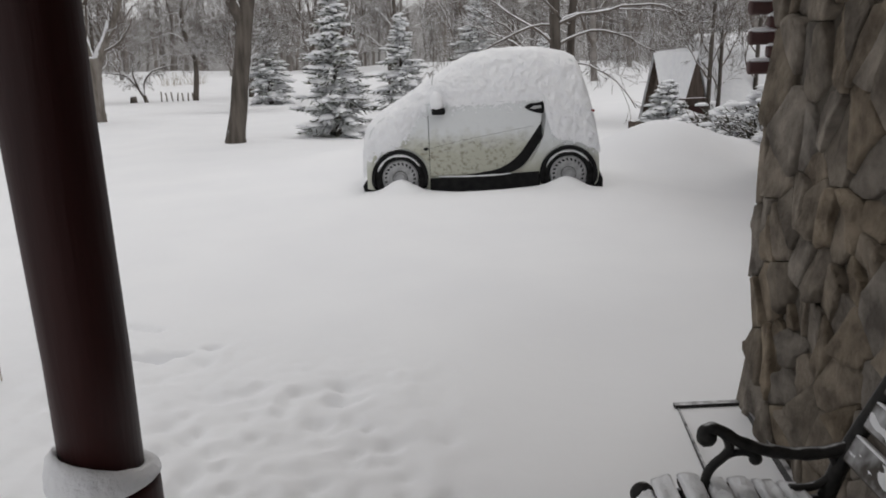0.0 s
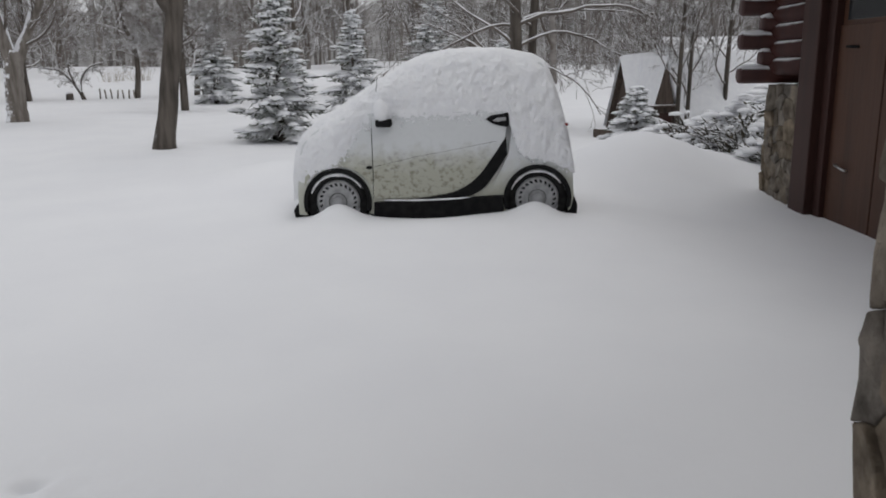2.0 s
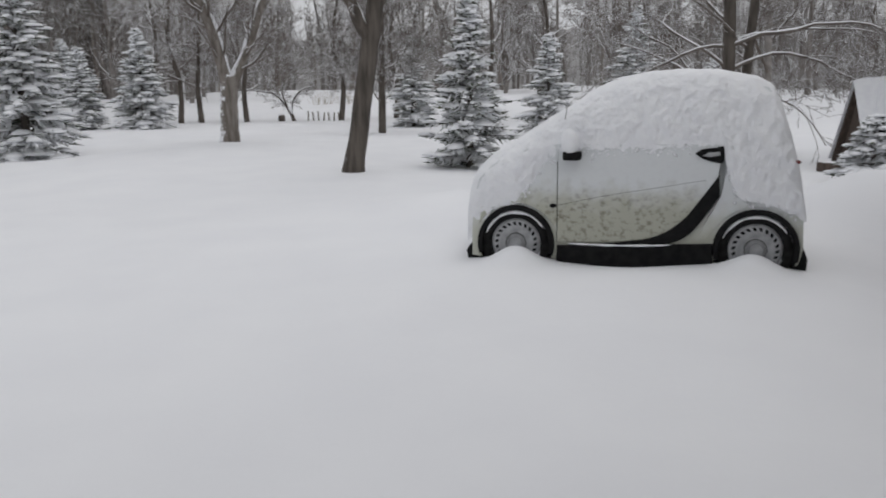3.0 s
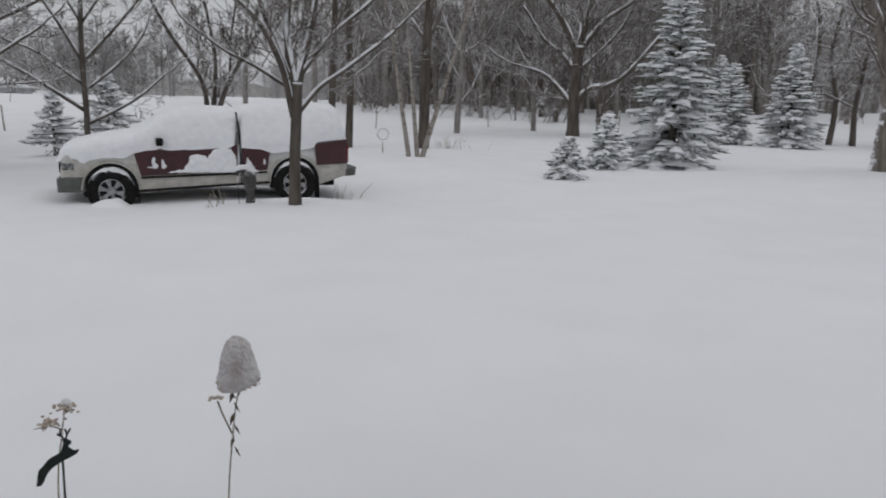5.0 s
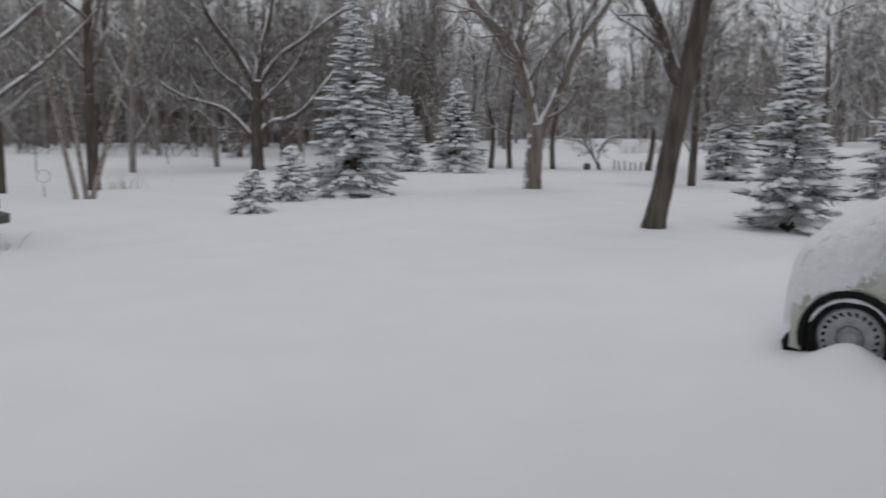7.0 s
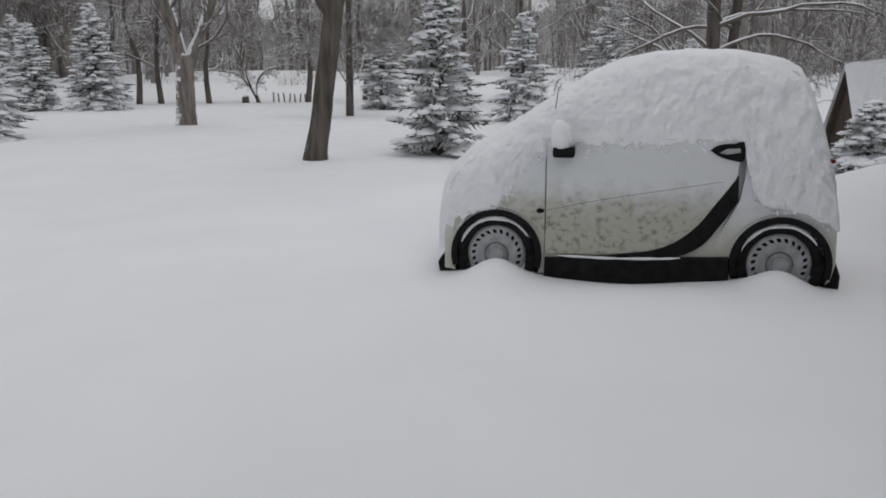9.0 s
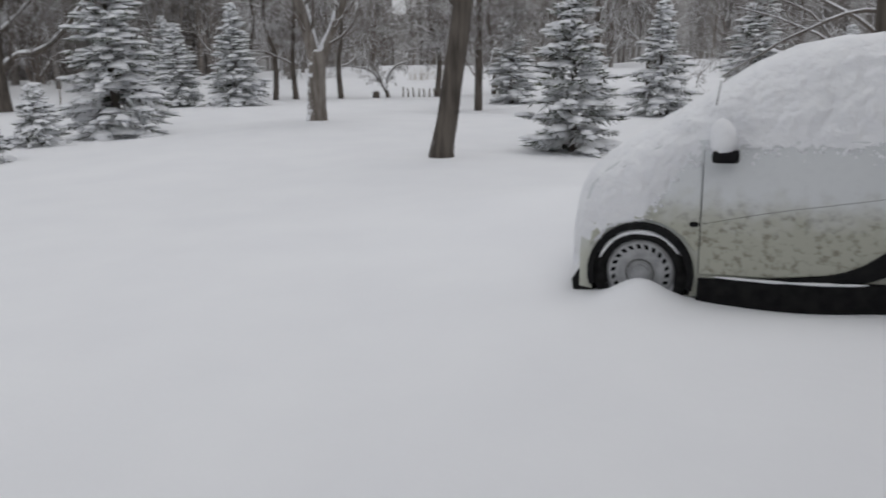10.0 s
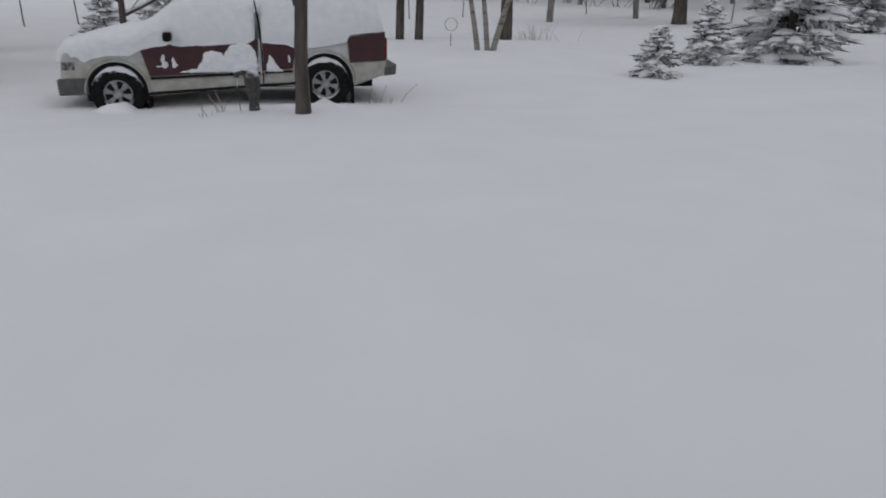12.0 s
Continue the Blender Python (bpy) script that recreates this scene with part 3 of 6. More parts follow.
# ---- the pickup ----
def pickup():
    m = pose(-12.39, -3.53, 0, 0, 0, 78.83)
    truck = thing("pickup_truck", m, "maroon and tan pickup with a bed cap under deep snow", "truck")
    zf, zr = -0.12, 0.0   # the truck stands a little nose-down
    fa, ra = arc(0.02, zf, 0.40, 190, -10, 16), arc(2.88, zr, 0.41, 190, -10, 16)
    outline = ([(-0.70, -0.14), (-0.70, 0.10), (-0.67, 0.34), (-0.58, 0.50), (0.30, 0.62), (0.55, 0.80), (0.80, 0.99), (1.28, 1.07), (1.90, 1.07), (1.98, 1.10), (2.7, 1.13),
                (3.58, 1.14), (3.70, 0.95), (3.77, 0.70), (3.79, 0.10)] + ra[::-1] + [(2.05, -0.06)] + fa[::-1])
    part("body", narrow(plate(outline, 0.0, 1.75, 0.06, 3), 0.875, 0.55, 0.34), M_TAN, truck, "tan lower body")
    for pts in ([(0.37, 0.43), (0.46, 0.09), (1.93, 0.165), (1.95, 0.60), (0.62, 0.52)],
                [(2.01, 0.165), (2.42, 0.19), (2.46, 0.45), (2.5, 0.62), (2.01, 0.62)],
                [(3.21, 0.62), (3.24, 0.27), (3.765, 0.30), (3.76, 0.71)]):
        part("side_panel", plate(pts, -0.014, 0.03, 0.008), M_MAROON, truck, "maroon painted side panel")
    part("side_moulding", plate([(0.47, 0.045), (0.47, 0.075), (1.96, 0.145), (1.96, 0.115)], -0.02, 0.02, 0.004), M_BLACK, truck, "black rubbing strip")
    part("side_moulding", plate([(2.02, 0.118), (2.02, 0.148), (2.42, 0.165), (2.42, 0.138)], -0.02, 0.02, 0.004), M_BLACK, truck, "black rubbing strip")
    part("running_board", plate([(0.42, -0.17), (0.42, -0.13), (2.45, 0.0), (2.45, -0.035)], -0.02, 0.3, 0.01), M_BLACK, truck, "dark running board")
    # black strip laid over the body as the shade inside the cab gap
    part("cab_gap_shade", plate([(1.915, 1.12), (1.958, 0.80), (1.975, 0.60), (1.995, -0.04), (2.008, -0.04), (1.992, 0.60), (1.985, 0.80), (1.935, 1.12)], -0.018, 0.05), M_BLACK, truck, "black strip standing in for shade in the gap between cab and bed cap")
    for cx, cz in ((0.02, zf), (2.88, zr)):
        ring = arc(cx, cz, 0.430, -2, 182, 26) + arc(cx, cz, 0.405, 182, -2, 26)
        part("wheel_arch", plate(ring, -0.025, 0.1, 0.012), M_TAN, truck, "tan wheel arch lip")
        # black plate fills the arch, so the hollow's shade is plain colour
        part("wheel_well_shade", plate(arc(cx, cz, 0.408, -18, 198, 24), 0.012, 0.3), M_BLACK, truck)
    part("front_bumper", plate([(-0.74, -0.17), (-0.75, 0.04), (-0.62, 0.075), (-0.35, 0.075), (-0.35, -0.16)], -0.015, 1.76, 0.03), M_BUMPER, truck, "grey front bumper")
    part("rear_bumper", plate([(3.75, 0.08), (3.75, 0.20), (3.93, 0.24), (3.92, 0.10)], -0.01, 1.75, 0.02), M_BUMPER, truck, "dark rear bumper")
    bm = bmesh.new()
    box(bm, -0.672, -0.008, 0.17, -0.49, 0.2, 0.29, 0.03)
    part("headlight", bm, M_LAMP, truck, "square glass headlight")
    bm = bmesh.new()
    box(bm, 3.70, -0.012, 0.32, 3.79, 0.10, 0.62, 0.015)
    part("tail_light", bm, M_RED, truck, "upright red tail light")
    bm = bmesh.new()
    box(bm, 0.69, -0.20, 0.57, 0.80, -0.02, 0.69, 0.03)
    part("wing_mirror", bm, M_BLACK, truck, "black wing mirror")
    for x in (0.40, 3.27):
        bm = bmesh.new()
        box(bm, x, 0.03, -0.36, x + 0.03, 0.30, 0.0, 0.008)
        part("mud_flap", bm, M_BLACK, truck, "black rubber mud flap")
    bm = bmesh.new()
    box(bm, -0.742, 0.35, 0.10, -0.70, 1.40, 0.30, 0.02)
    part("grille", bm, M_BLACK, truck, "dark radiator grille")
    bm = bmesh.new()
    box(bm, -0.5, 0.25, -0.10, 3.6, 1.6, 0.3)
    part("underbody", bm, M_BLACK, truck)
    for cx, cz in ((0.02, zf), (2.88, zr)):
        wheel(truck, cx, cz - 0.03, 0.0, 0.36, 0.205, 6, M_RIM_T, M_TYRE_SNOW, spokes=True)
        pts = [(cx + 0.338 * math.cos(radians(a)), 0.02, cz - 0.03 + 0.338 * math.sin(radians(a))) for a in range(28, 158, 6)]
        ring = tube_ob("tyre_snow", pts, [0.008 + 0.042 * math.sin(math.pi * i / 21) * (0.7 + abs(lump(p, 5))) for i, p in enumerate(pts)], M_SNOW, None, "", 8)
        ring.matrix_basis = m
        tagged(ring, "crescent of snow on top of a truck tyre", "snow", kind="stuff")

    for cx in (-0.02, 2.86):
        vs, fs = [], []
        for i in range(13):
            for k in range(24):
                a, q = 2 * math.pi * k / 24, i / 12
                x, y = cx + 0.70 * q * math.cos(a), -0.14 + 0.50 * q * math.sin(a)
                vs.append((x, y, -0.47 + 0.21 * math.exp(-3.6 * q * q) * (1 + 0.5 * lump((x, y, 0), 4, cx)) + 0.03 * (1 - q)))
        for i in range(12):
            for k in range(24):
                a, b = i * 24 + k, i * 24 + (k + 1) % 24
                fs.append((a, b, b + 24, a + 24))
        drift = mesh_ob("snow_drift", vs, fs, M_GROUND)
        drift.matrix_basis = m
        tagged(drift, "little drift of snow against a truck wheel", "snow", kind="stuff")

    top = [(-0.74, 0.36), (-0.70, 0.47), (-0.62, 0.58), (-0.2, 0.70), (0.34, 0.78), (0.50, 0.86), (0.66, 0.98), (0.80, 1.09), (0.95, 1.16), (1.28, 1.205), (1.86, 1.20), (1.92, 1.17), (1.96, 1.16),
           (2.02, 1.22), (2.3, 1.26), (2.71, 1.29), (3.3, 1.31), (3.56, 1.29), (3.64, 1.22), (3.70, 1.0), (3.78, 0.70)]
    low = [(-0.74, 0.30), (-0.45, 0.36), (-0.38, 0.28), (-0.1, 0.37), (0.2, 0.36), (0.40, 0.46), (0.7, 0.50), (1.2, 0.50), (1.9, 0.55), (1.95, 0.95), (2.0, 0.54), (2.35, 0.52), (2.5, 0.46), (2.9, 0.50), (3.2, 0.56), (3.25, 0.66), (3.6, 0.70), (3.78, 0.68)]
    xs = [-0.74 + 4.52 * i / 120 for i in range(121)]

    def hw(x):
        f = min(1.0, max(0.0, (x + 0.74) / 0.25))
        b = min(1.0, max(0.0, (3.78 - x) / 0.15))
        gap = 1 - 0.06 * math.exp(-((x - 1.955) / 0.03) ** 2)
        return 0.925 * gap * (0.85 + 0.15 * math.sqrt(f)) * (0.9 + 0.1 * math.sqrt(b))
    vs, fs = snow_loft(xs, lambda x: interp(x, top), lambda x: interp(x, low) + 0.02 * noise.noise(Vector((x * 6, 3.0, 0))), 0.875, hw, p=0.26, q=0.58, amp=0.018, freq=6, ring=60, tumble=0.20, lean_z=0.6)
    ob = tagged(mesh_ob("snow_cover", vs, fs, M_SNOW), "deep snow over the bonnet, cab and bed cap", "snow", kind="stuff")
    ob.matrix_basis = m
    # snow plastered on the door: a lumpy crust with an uneven upper edge, and a few stuck scraps
    crust = [(0.55, 0.0), (0.80, 0.10), (0.90, 0.165), (1.10, 0.205), (1.16, 0.30), (1.20, 0.40), (1.30, 0.45), (1.42, 0.41), (1.47, 0.38), (1.54, 0.50), (1.70, 0.555), (1.84, 0.53), (1.92, 0.40), (1.94, 0.0), (2.03, 0.0), (2.05, 0.22), (2.10, 0.40), (2.14, 0.34), (2.24, 0.20), (2.30, 0.12), (2.4, 0.0)]
    scraps = ((0.655, 0.31, 0.030, 0.085), (0.675, 0.25, 0.045, 0.05), (0.79, 0.30, 0.025, 0.05), (0.80, 0.24, 0.045, 0.04), (2.375, 0.33, 0.018, 0.06), (0.60, 0.22, 0.07, 0.015))
    vs, fs = [], []
    nx, nz = 150, 44
    for i in range(nx + 1):
        for k in range(nz + 1):
            x, z = 0.55 + 1.85 * i / nx, 0.12 + 0.48 * k / nz
            xn, zn = x + 0.02 * lump((x, 0, z), 14, 2), z + 0.022 * lump((x, 1, z), 16, 4)
            e = (interp(xn, crust) - zn) / 0.06
            for cx, cz, sx, sz in scraps:
                e = max(e, 0.8 * (1 - math.hypot((xn - cx) / sx, (zn - cz) / sz)))
            low_edge = (z - 0.135 - 0.008 * (x - 0.8) - 0.012 * lump((x, 2, 0), 20)) / 0.02
            e = min(e, low_edge, 1.0)
            t = 0.045 * (max(e, 0.0) ** 0.6) * (0.75 + 0.45 * lump((x, 0, z), 13, 8) + 0.3 * lump((x, 0, z), 30, 9)) if e > 0 else -0.03
            vs.append((x, -0.013 - t, z))
    for i in range(nx):
        for k in range(nz):
            a = i * (nz + 1) + k
            fs.append((a, a + nz + 1, a + nz + 2, a + 1))
    ob = mesh_ob("door_snow", vs, fs, M_SNOW)
    ob.matrix_basis = m
    tagged(ob, "clumps of snow stuck to the maroon door", "snow", kind="stuff")


pickup()


# ---- house wall of field stone, garage, porch ----
def wall_x(z):
    """The stone wall leans back as it rises."""
    return 2.015 + 0.045 * (z + 0.2)


def clip(poly, px, py, nx, ny):
    out = []
    for i in range(len(poly)):
        a, b = poly[i], poly[(i + 1) % len(poly)]
        da, db = (a[0] - px) * nx + (a[1] - py) * ny, (b[0] - px) * nx + (b[1] - py) * ny
        if da <= 0:
            out.append(a)
        if da * db < 0:
            t = da / (da - db)
            out.append((a[0] + t * (b[0] - a[0]), a[1] + t * (b[1] - a[1])))
    return out


def stones(u0, u1, v0, v1, du, dv, seed, gap=0.003):
    """Rubble outlines in a rectangle: cells round jittered seeds, corners cut."""
    rnd = random.Random(seed)
    seeds = []
    for _ in range(6000):
        a, b, k = rnd.uniform(u0, u1), rnd.uniform(v0, v1), rnd.choice((0.35, 0.5, 0.7, 0.95, 1.3, 1.7))
        if all(((a - c) / du) ** 2 + ((b - d) / dv) ** 2 > (0.5 * (k + e)) ** 2 for c, d, e in seeds):
            seeds.append((a, b, k))
    seeds = [q[:2] for q in seeds]
    res = []
    for i, (a, b) in enumerate(seeds):
        poly = [(u0, v0), (u1, v0), (u1, v1), (u0, v1)]
        for k, (c, d) in enumerate(seeds):
            if k != i and (c - a) ** 2 + (d - b) ** 2 < (3.2 * max(du, dv)) ** 2:
                nx, ny = c - a, d - b
                ln = math.hypot(nx, ny)
                poly = clip(poly, (a + c) / 2 - nx / ln * gap / 2, (b + d) / 2 - ny / ln * gap / 2, nx / ln, ny / ln)
                if len(poly) < 3:
                    break
        if len(poly) < 3:
            continue
        q = []
        w = rnd.uniform(0.05, 0.13)
        for k in range(len(poly)):
            p, r = poly[k], poly[(k + 1) % len(poly)]
            if math.hypot(p[0] - r[0], p[1] - r[1]) > 0.012:
                q += [(p[0] + (r[0] - p[0]) * f, p[1] + (r[1] - p[1]) * f) for f in ((w, 0.5, 1 - w) if math.hypot(p[0] - r[0], p[1] - r[1]) > 0.06 else (w, 1 - w))]
        if len(q) < 4:
            continue
        # uneven edges that neighbouring stones share
        poly = [(s + 0.030 * noise.noise(Vector((s * 9, t * 9, 1.0 + seed))) + 0.007 * noise.noise(Vector((s * 45, t * 45, 3.0))),
                 t + 0.030 * noise.noise(Vector((s * 9, t * 9, 7.0 + seed))) + 0.007 * noise.noise(Vector((s * 45, t * 45, 9.0)))) for s, t in q]
        res.append((poly, rnd.uniform(0.014, 0.050), rnd.uniform(-0.030, 0.030), rnd.uniform(-0.026, 0.026)))
    return res


def stone_piece(poly, depth, tu, tv, place, parent, seed):
    """One stone: its outline raised from the wall with a worn, bulging face; place(u, v, d) gives its points."""
    cu, cv = sum(p[0] for p in poly) / len(poly), sum(p[1] for p in poly) / len(poly)
    vs = []
    size = max(max(abs(p[0] - cu), abs(p[1] - cv)) for p in poly)
    for f, d in ((1.0, -0.03), (1.0, depth * 0.72), (0.965, depth * 0.98), (0.72, depth * 1.0)):
        for u, v in poly:
            uu, vv = cu + (u - cu) * f, cv + (v - cv) * f
            w = d + (tu * (uu - cu) + tv * (vv - cv)) / size * (d > 0) + 0.014 * noise.noise(Vector((uu * 16, vv * 16, seed))) * (d > 0)
            vs.append(place(uu, vv, w))
    vs.append(place(cu, cv, depth * 1.06 + 0.012 * noise.noise(Vector((cu * 14, cv * 14, seed)))))
    n = len(poly)
    fs = []
    for r in range(3):
        for k in range(n):
            fs.append((r * n + k, r * n + (k + 1) % n, (r + 1) * n + (k + 1) % n, (r + 1) * n + k))
    for k in range(n):
        fs.append((3 * n + k, 3 * n + (k + 1) % n, 4 * n))
    return mesh_ob("stone", vs, fs, M_STONE, parent)


bm = bmesh.new()
vv = [bm.verts.new(p) for p in ((wall_x(-0.5) + 0.016, -5.06, -0.5), (2.9, -5.06, -0.5), (2.9, -12, -0.5), (wall_x(-0.5) + 0.016, -12, -0.5),
                                (wall_x(2.6) + 0.016, -5.06, 2.6), (2.9, -5.06, 2.6), (2.9, -12, 2.6), (wall_x(2.6) + 0.016, -12, 2.6))]
for q in ((0, 1, 2, 3), (7, 6, 5, 4), (0, 4, 5, 1), (1, 5, 6, 2), (2, 6, 7, 3), (3, 7, 4, 0)):
    bm.faces.new([vv[k] for k in q])
house_wall = tagged(part("wall_house", bm, M_MORTAR), "house wall faced with rough brown field stones", "wall", kind="structure")

# garage front: stone pier, log corner, brown framed door, plain wall beyond
bm = bmesh.new()
box(bm, 4.54, 0.85, -0.5, 5.3, 1.70, 1.06)
garage_pier = tagged(part("wall_garage_pier", bm, M_MORTAR), "stone pier at the corner of the log garage", "wall", kind="structure")
bm = bmesh.new()
box(bm, 4.58, -12.0, -0.5, 4.9, -2.45, 2.7)
box(bm, 4.58, -2.45, 2.15, 4.9, 0.55, 2.7)
tagged(part("wall_garage_front", bm, M_FRAME), "dark stained garage front wall", "wall", kind="structure")
bm = bmesh.new()
box(bm, 5.3, 1.45, -0.5, 12.0, 1.70, 2.7)
tagged(part("wall_garage_north", bm, M_FRAME), "dark stained garage end wall", "wall", kind="structure")
bm = bmesh.new()
box(bm, 2.9, -5.5, -0.5, 4.58, -5.3, 2.7)
tagged(part("wall_link", bm, M_FRAME), "dark stained wall between house and garage", "wall", kind="structure")
# unseen roof added to close the garage; the overhang darkens door and logs
bm = bmesh.new()
box(bm, 3.75, -12, 2.72, 12, 2.2, 2.9)
tagged(part("roof_garage_unseen", bm, M_FRAME), "unseen garage roof, its eave widened to shade the front", "roof", kind="structure")
# out of view above the post; front edge placed to shade the stones
bm = bmesh.new()
box(bm, -0.5, -14, 2.45, 2.95, -5.75, 2.6)
tagged(part("porch_ceiling_unseen", bm, M_DOOR), "unseen stained board porch ceiling, reach set to shade the wall", "ceiling", kind="structure")

garage_door = thing("garage_door", pose(4.5, 0, 0), "closed brown wooden garage door with a steel pull", "door", kind="structure")
garage_door.name = "door_1"
for y0, y1 in ((-0.42, 0.36), (-1.22, -0.44), (-2.20, -1.24)):
    bm = bmesh.new()
    box(bm, 0.10, y0, -0.35, 0.15, y1, 1.62, 0.006)
    part("door_panel", bm, M_DOOR, garage_door, "brown vertical door board")
    bm = bmesh.new()
    box(bm, 0.115, y0 + 0.08, 1.66, 0.14, y1 - 0.08, 1.98, 0.004)
    part("pane", bm, M_GLASS_D, garage_door, "dark door window")
    bm = bmesh.new()
    box(bm, 0.12, y0, 1.62, 0.15, y1, 2.15, 0.003)
    part("top_rail", bm, M_DOOR, garage_door)
tube_ob("door_pull", [(0.085, 0.16, 0.375), (0.055, 0.15, 0.375), (0.055, -0.02, 0.345), (0.085, -0.03, 0.345)], 0.011, M_CHROME, garage_door, "steel pull handle", sides=8)
tube_ob("hinge_strap", [(0.09, 0.20, 1.43), (0.09, 0.0, 1.425)], 0.012, M_BLACK, garage_door, "dark hinge strap", sides=6)
for y0, y1 in ((0.36, 0.85), (-2.45, -2.20)):
    bm = bmesh.new()
    box(bm, 4.47 if y0 > 0 else 4.5, y0 + (0.14 if y0 > 0 else 0), -0.4, 4.75, y1 - 0.004, 2.7, 0.012)
    if y0 > 0:
        box(bm, 4.55, y0, -0.4, 4.75, y0 + 0.137, 2.2, 0.006)
    tagged(part("door_frame", bm, M_FRAME), "dark brown timber door frame", "door frame", kind="structure")

rnd = random.Random(3)
for k in range(7):
    z = 1.17 + 0.175 * k
    out = (0.34, 0.11)[k % 2] + rnd.uniform(-0.02, 0.02)
    log = thing("wall_log", pose(4.5, 1.60, z), "dark red stained round log with snow on its end", "log", "logs of the garage corner")
    vs, fs = tube([Vector((-out, 0.02, 0)), Vector((-out + 0.012, 0.02, 0)), Vector((0.4, 0, 0)), Vector((2.5, 0, 0))], [0.082, 0.092, 0.093, 0.093], 18)
    mesh_ob("log", vs, fs, M_LOG, log)
    vs, fs = tube([Vector((0.06, -0.72, 0.086)), Vector((0.06, 0.0, 0.086)), Vector((0.06, 0.10 if k % 2 else 0.25, 0.086))], [0.09, 0.09, 0.088], 16)
    mesh_ob("crossing_log", vs, fs, M_LOG, log)
    bm = bmesh.new()
    bmesh.ops.create_icosphere(bm, subdivisions=3, radius=1.0, matrix=Matrix.Translation((-out * 0.5 - 0.02, 0.01, 0.083)) @ Matrix.Diagonal((out * 0.52, 0.07, 0.030, 1)))
    for v in bm.verts:
        v.co.z += 0.012 * lump(v.co, 15, k)
    sn = part("log_snow", bm, M_SNOW, None, "", True)
    sn.matrix_basis = pose(4.5, 1.60, z)
    tagged(sn, "snow lying on a log end", "snow", kind="stuff")

# porch post: a stained log on a wider log base with a collar of snow
PX, PY = -0.185, -6.40
post = thing("porch_post", pose(PX, PY, 0, 0, -0.4, 0), "dark red stained log porch post on a wider log base", "post")
vs, fs = tube([Vector((0, 0, 0.20)), Vector((0.003, 0, 0.6)), Vector((-0.006, 0.003, 1.2)), Vector((0, 0, 1.8)), Vector((0, 0, 2.5))], [0.108, 0.110, 0.115, 0.117, 0.117], 32)
mesh_ob("post_log", vs, fs, M_POST, post)
vs, fs = tube([Vector((0, 0, -0.5)), Vector((0, 0, 0.20)), Vector((0, 0, 0.225))], [0.150, 0.147, 0.140], 32)
mesh_ob("post_base", vs, fs, M_POST, post)
vs, fs = [], []
prof = [(0.100, 0.225), (0.105, 0.30), (0.118, 0.315), (0.137, 0.30), (0.150, 0.262), (0.153, 0.235), (0.146, 0.222)]
for i in range(40):
    a = 2 * math.pi * i / 40
    up = 0.5 + 0.5 * math.cos(a - radians(215))
    for q, z in prof:
        zz = 0.225 + (z - 0.225) * (0.35 + 0.95 * up) + 0.006 * lump((math.cos(a), math.sin(a), z), 3)
        vs.append((q * math.cos(a), q * math.sin(a), zz))
for i in range(40):
    for k in range(len(prof) - 1):
        a, b = i * len(prof) + k, ((i + 1) % 40) * len(prof) + k
        fs.append((a, a + 1, b + 1, b))
sn = mesh_ob("post_snow", vs, fs, M_SNOW)
sn.matrix_basis = pose(PX, PY, 0, 0, -0.8, 0)
tagged(sn, "collar of snow round the foot of the porch post", "snow", kind="stuff")

# garden bench with scrolled iron arms, standing against the wall
bench = thing("garden_bench", pose(0, -6.40, 0), "garden bench with black scrolled iron arms and snowy slats", "bench")
FLOOR_B = -0.30
for y in (0.0, -1.22):
    arm = curve_pts([(1.475, y, 0.315), (1.462, y, 0.338), (1.478, y, 0.357), (1.51, y, 0.350), (1.56, y, 0.318), (1.63, y, 0.293), (1.72, y, 0.282), (1.80, y, 0.288), (1.845, y, 0.305)], 26)
    tube_ob("armrest", arm, [0.016 + 0.003 * math.sin(i) ** 2 for i in range(27)], M_IRON, bench, "cast iron scrolled armrest", 8)
    for q, c in ((0.026, (1.475, 0.332)), (0.018, (1.605, 0.268))):
        bm = bmesh.new()
        bmesh.ops.create_uvsphere(bm, u_segments=14, v_segments=10, radius=1, matrix=Matrix.Translation((c[0], y, c[1])) @ Matrix.Diagonal((q, q * 0.8, q, 1)))
        part("scroll_knob", bm, M_IRON, bench, "", True)
    tube_ob("arm_support", curve_pts([(1.525, y, 0.335), (1.535, y, 0.305), (1.525, y, 0.28), (1.49, y, 0.245), (1.475, y, 0.205), (1.49, y, 0.175)], 16), 0.013, M_IRON, bench, "", 8)
    tube_ob("arm_scroll", curve_pts([(1.505, y, 0.262), (1.54, y, 0.285), (1.58, y, 0.288), (1.61, y, 0.27)], 10), 0.011, M_IRON, bench, "", 8)
    tube_ob("rear_scroll", curve_pts([(1.80, y, 0.282), (1.815, y, 0.25), (1.80, y, 0.21), (1.76, y, 0.185), (1.70, y, 0.18)], 12), 0.012, M_IRON, bench, "", 8)
    tube_ob("seat_bearer", curve_pts([(1.36, y, 0.155), (1.42, y, 0.165), (1.55, y, 0.15), (1.70, y, 0.135), (1.80, y, 0.15)], 14), 0.016, M_IRON, bench, "", 8)
    tube_ob("back_upright", curve_pts([(1.78, y, 0.10), (1.84, y, 0.28), (1.93, y, 0.46), (2.0, y, 0.60)], 12), 0.024, M_IRON, bench, "", 8)
    for a, b in (((1.40, 0.15), (1.38, FLOOR_B)), ((1.80, 0.13), (1.86, FLOOR_B))):
        tube_ob("leg", curve_pts([(a[0], y, a[1]), ((a[0] + b[0]) / 2 + 0.03, y, (a[1] + b[1]) / 2), (b[0], y, b[1])], 10), 0.017, M_IRON, bench, "", 8)
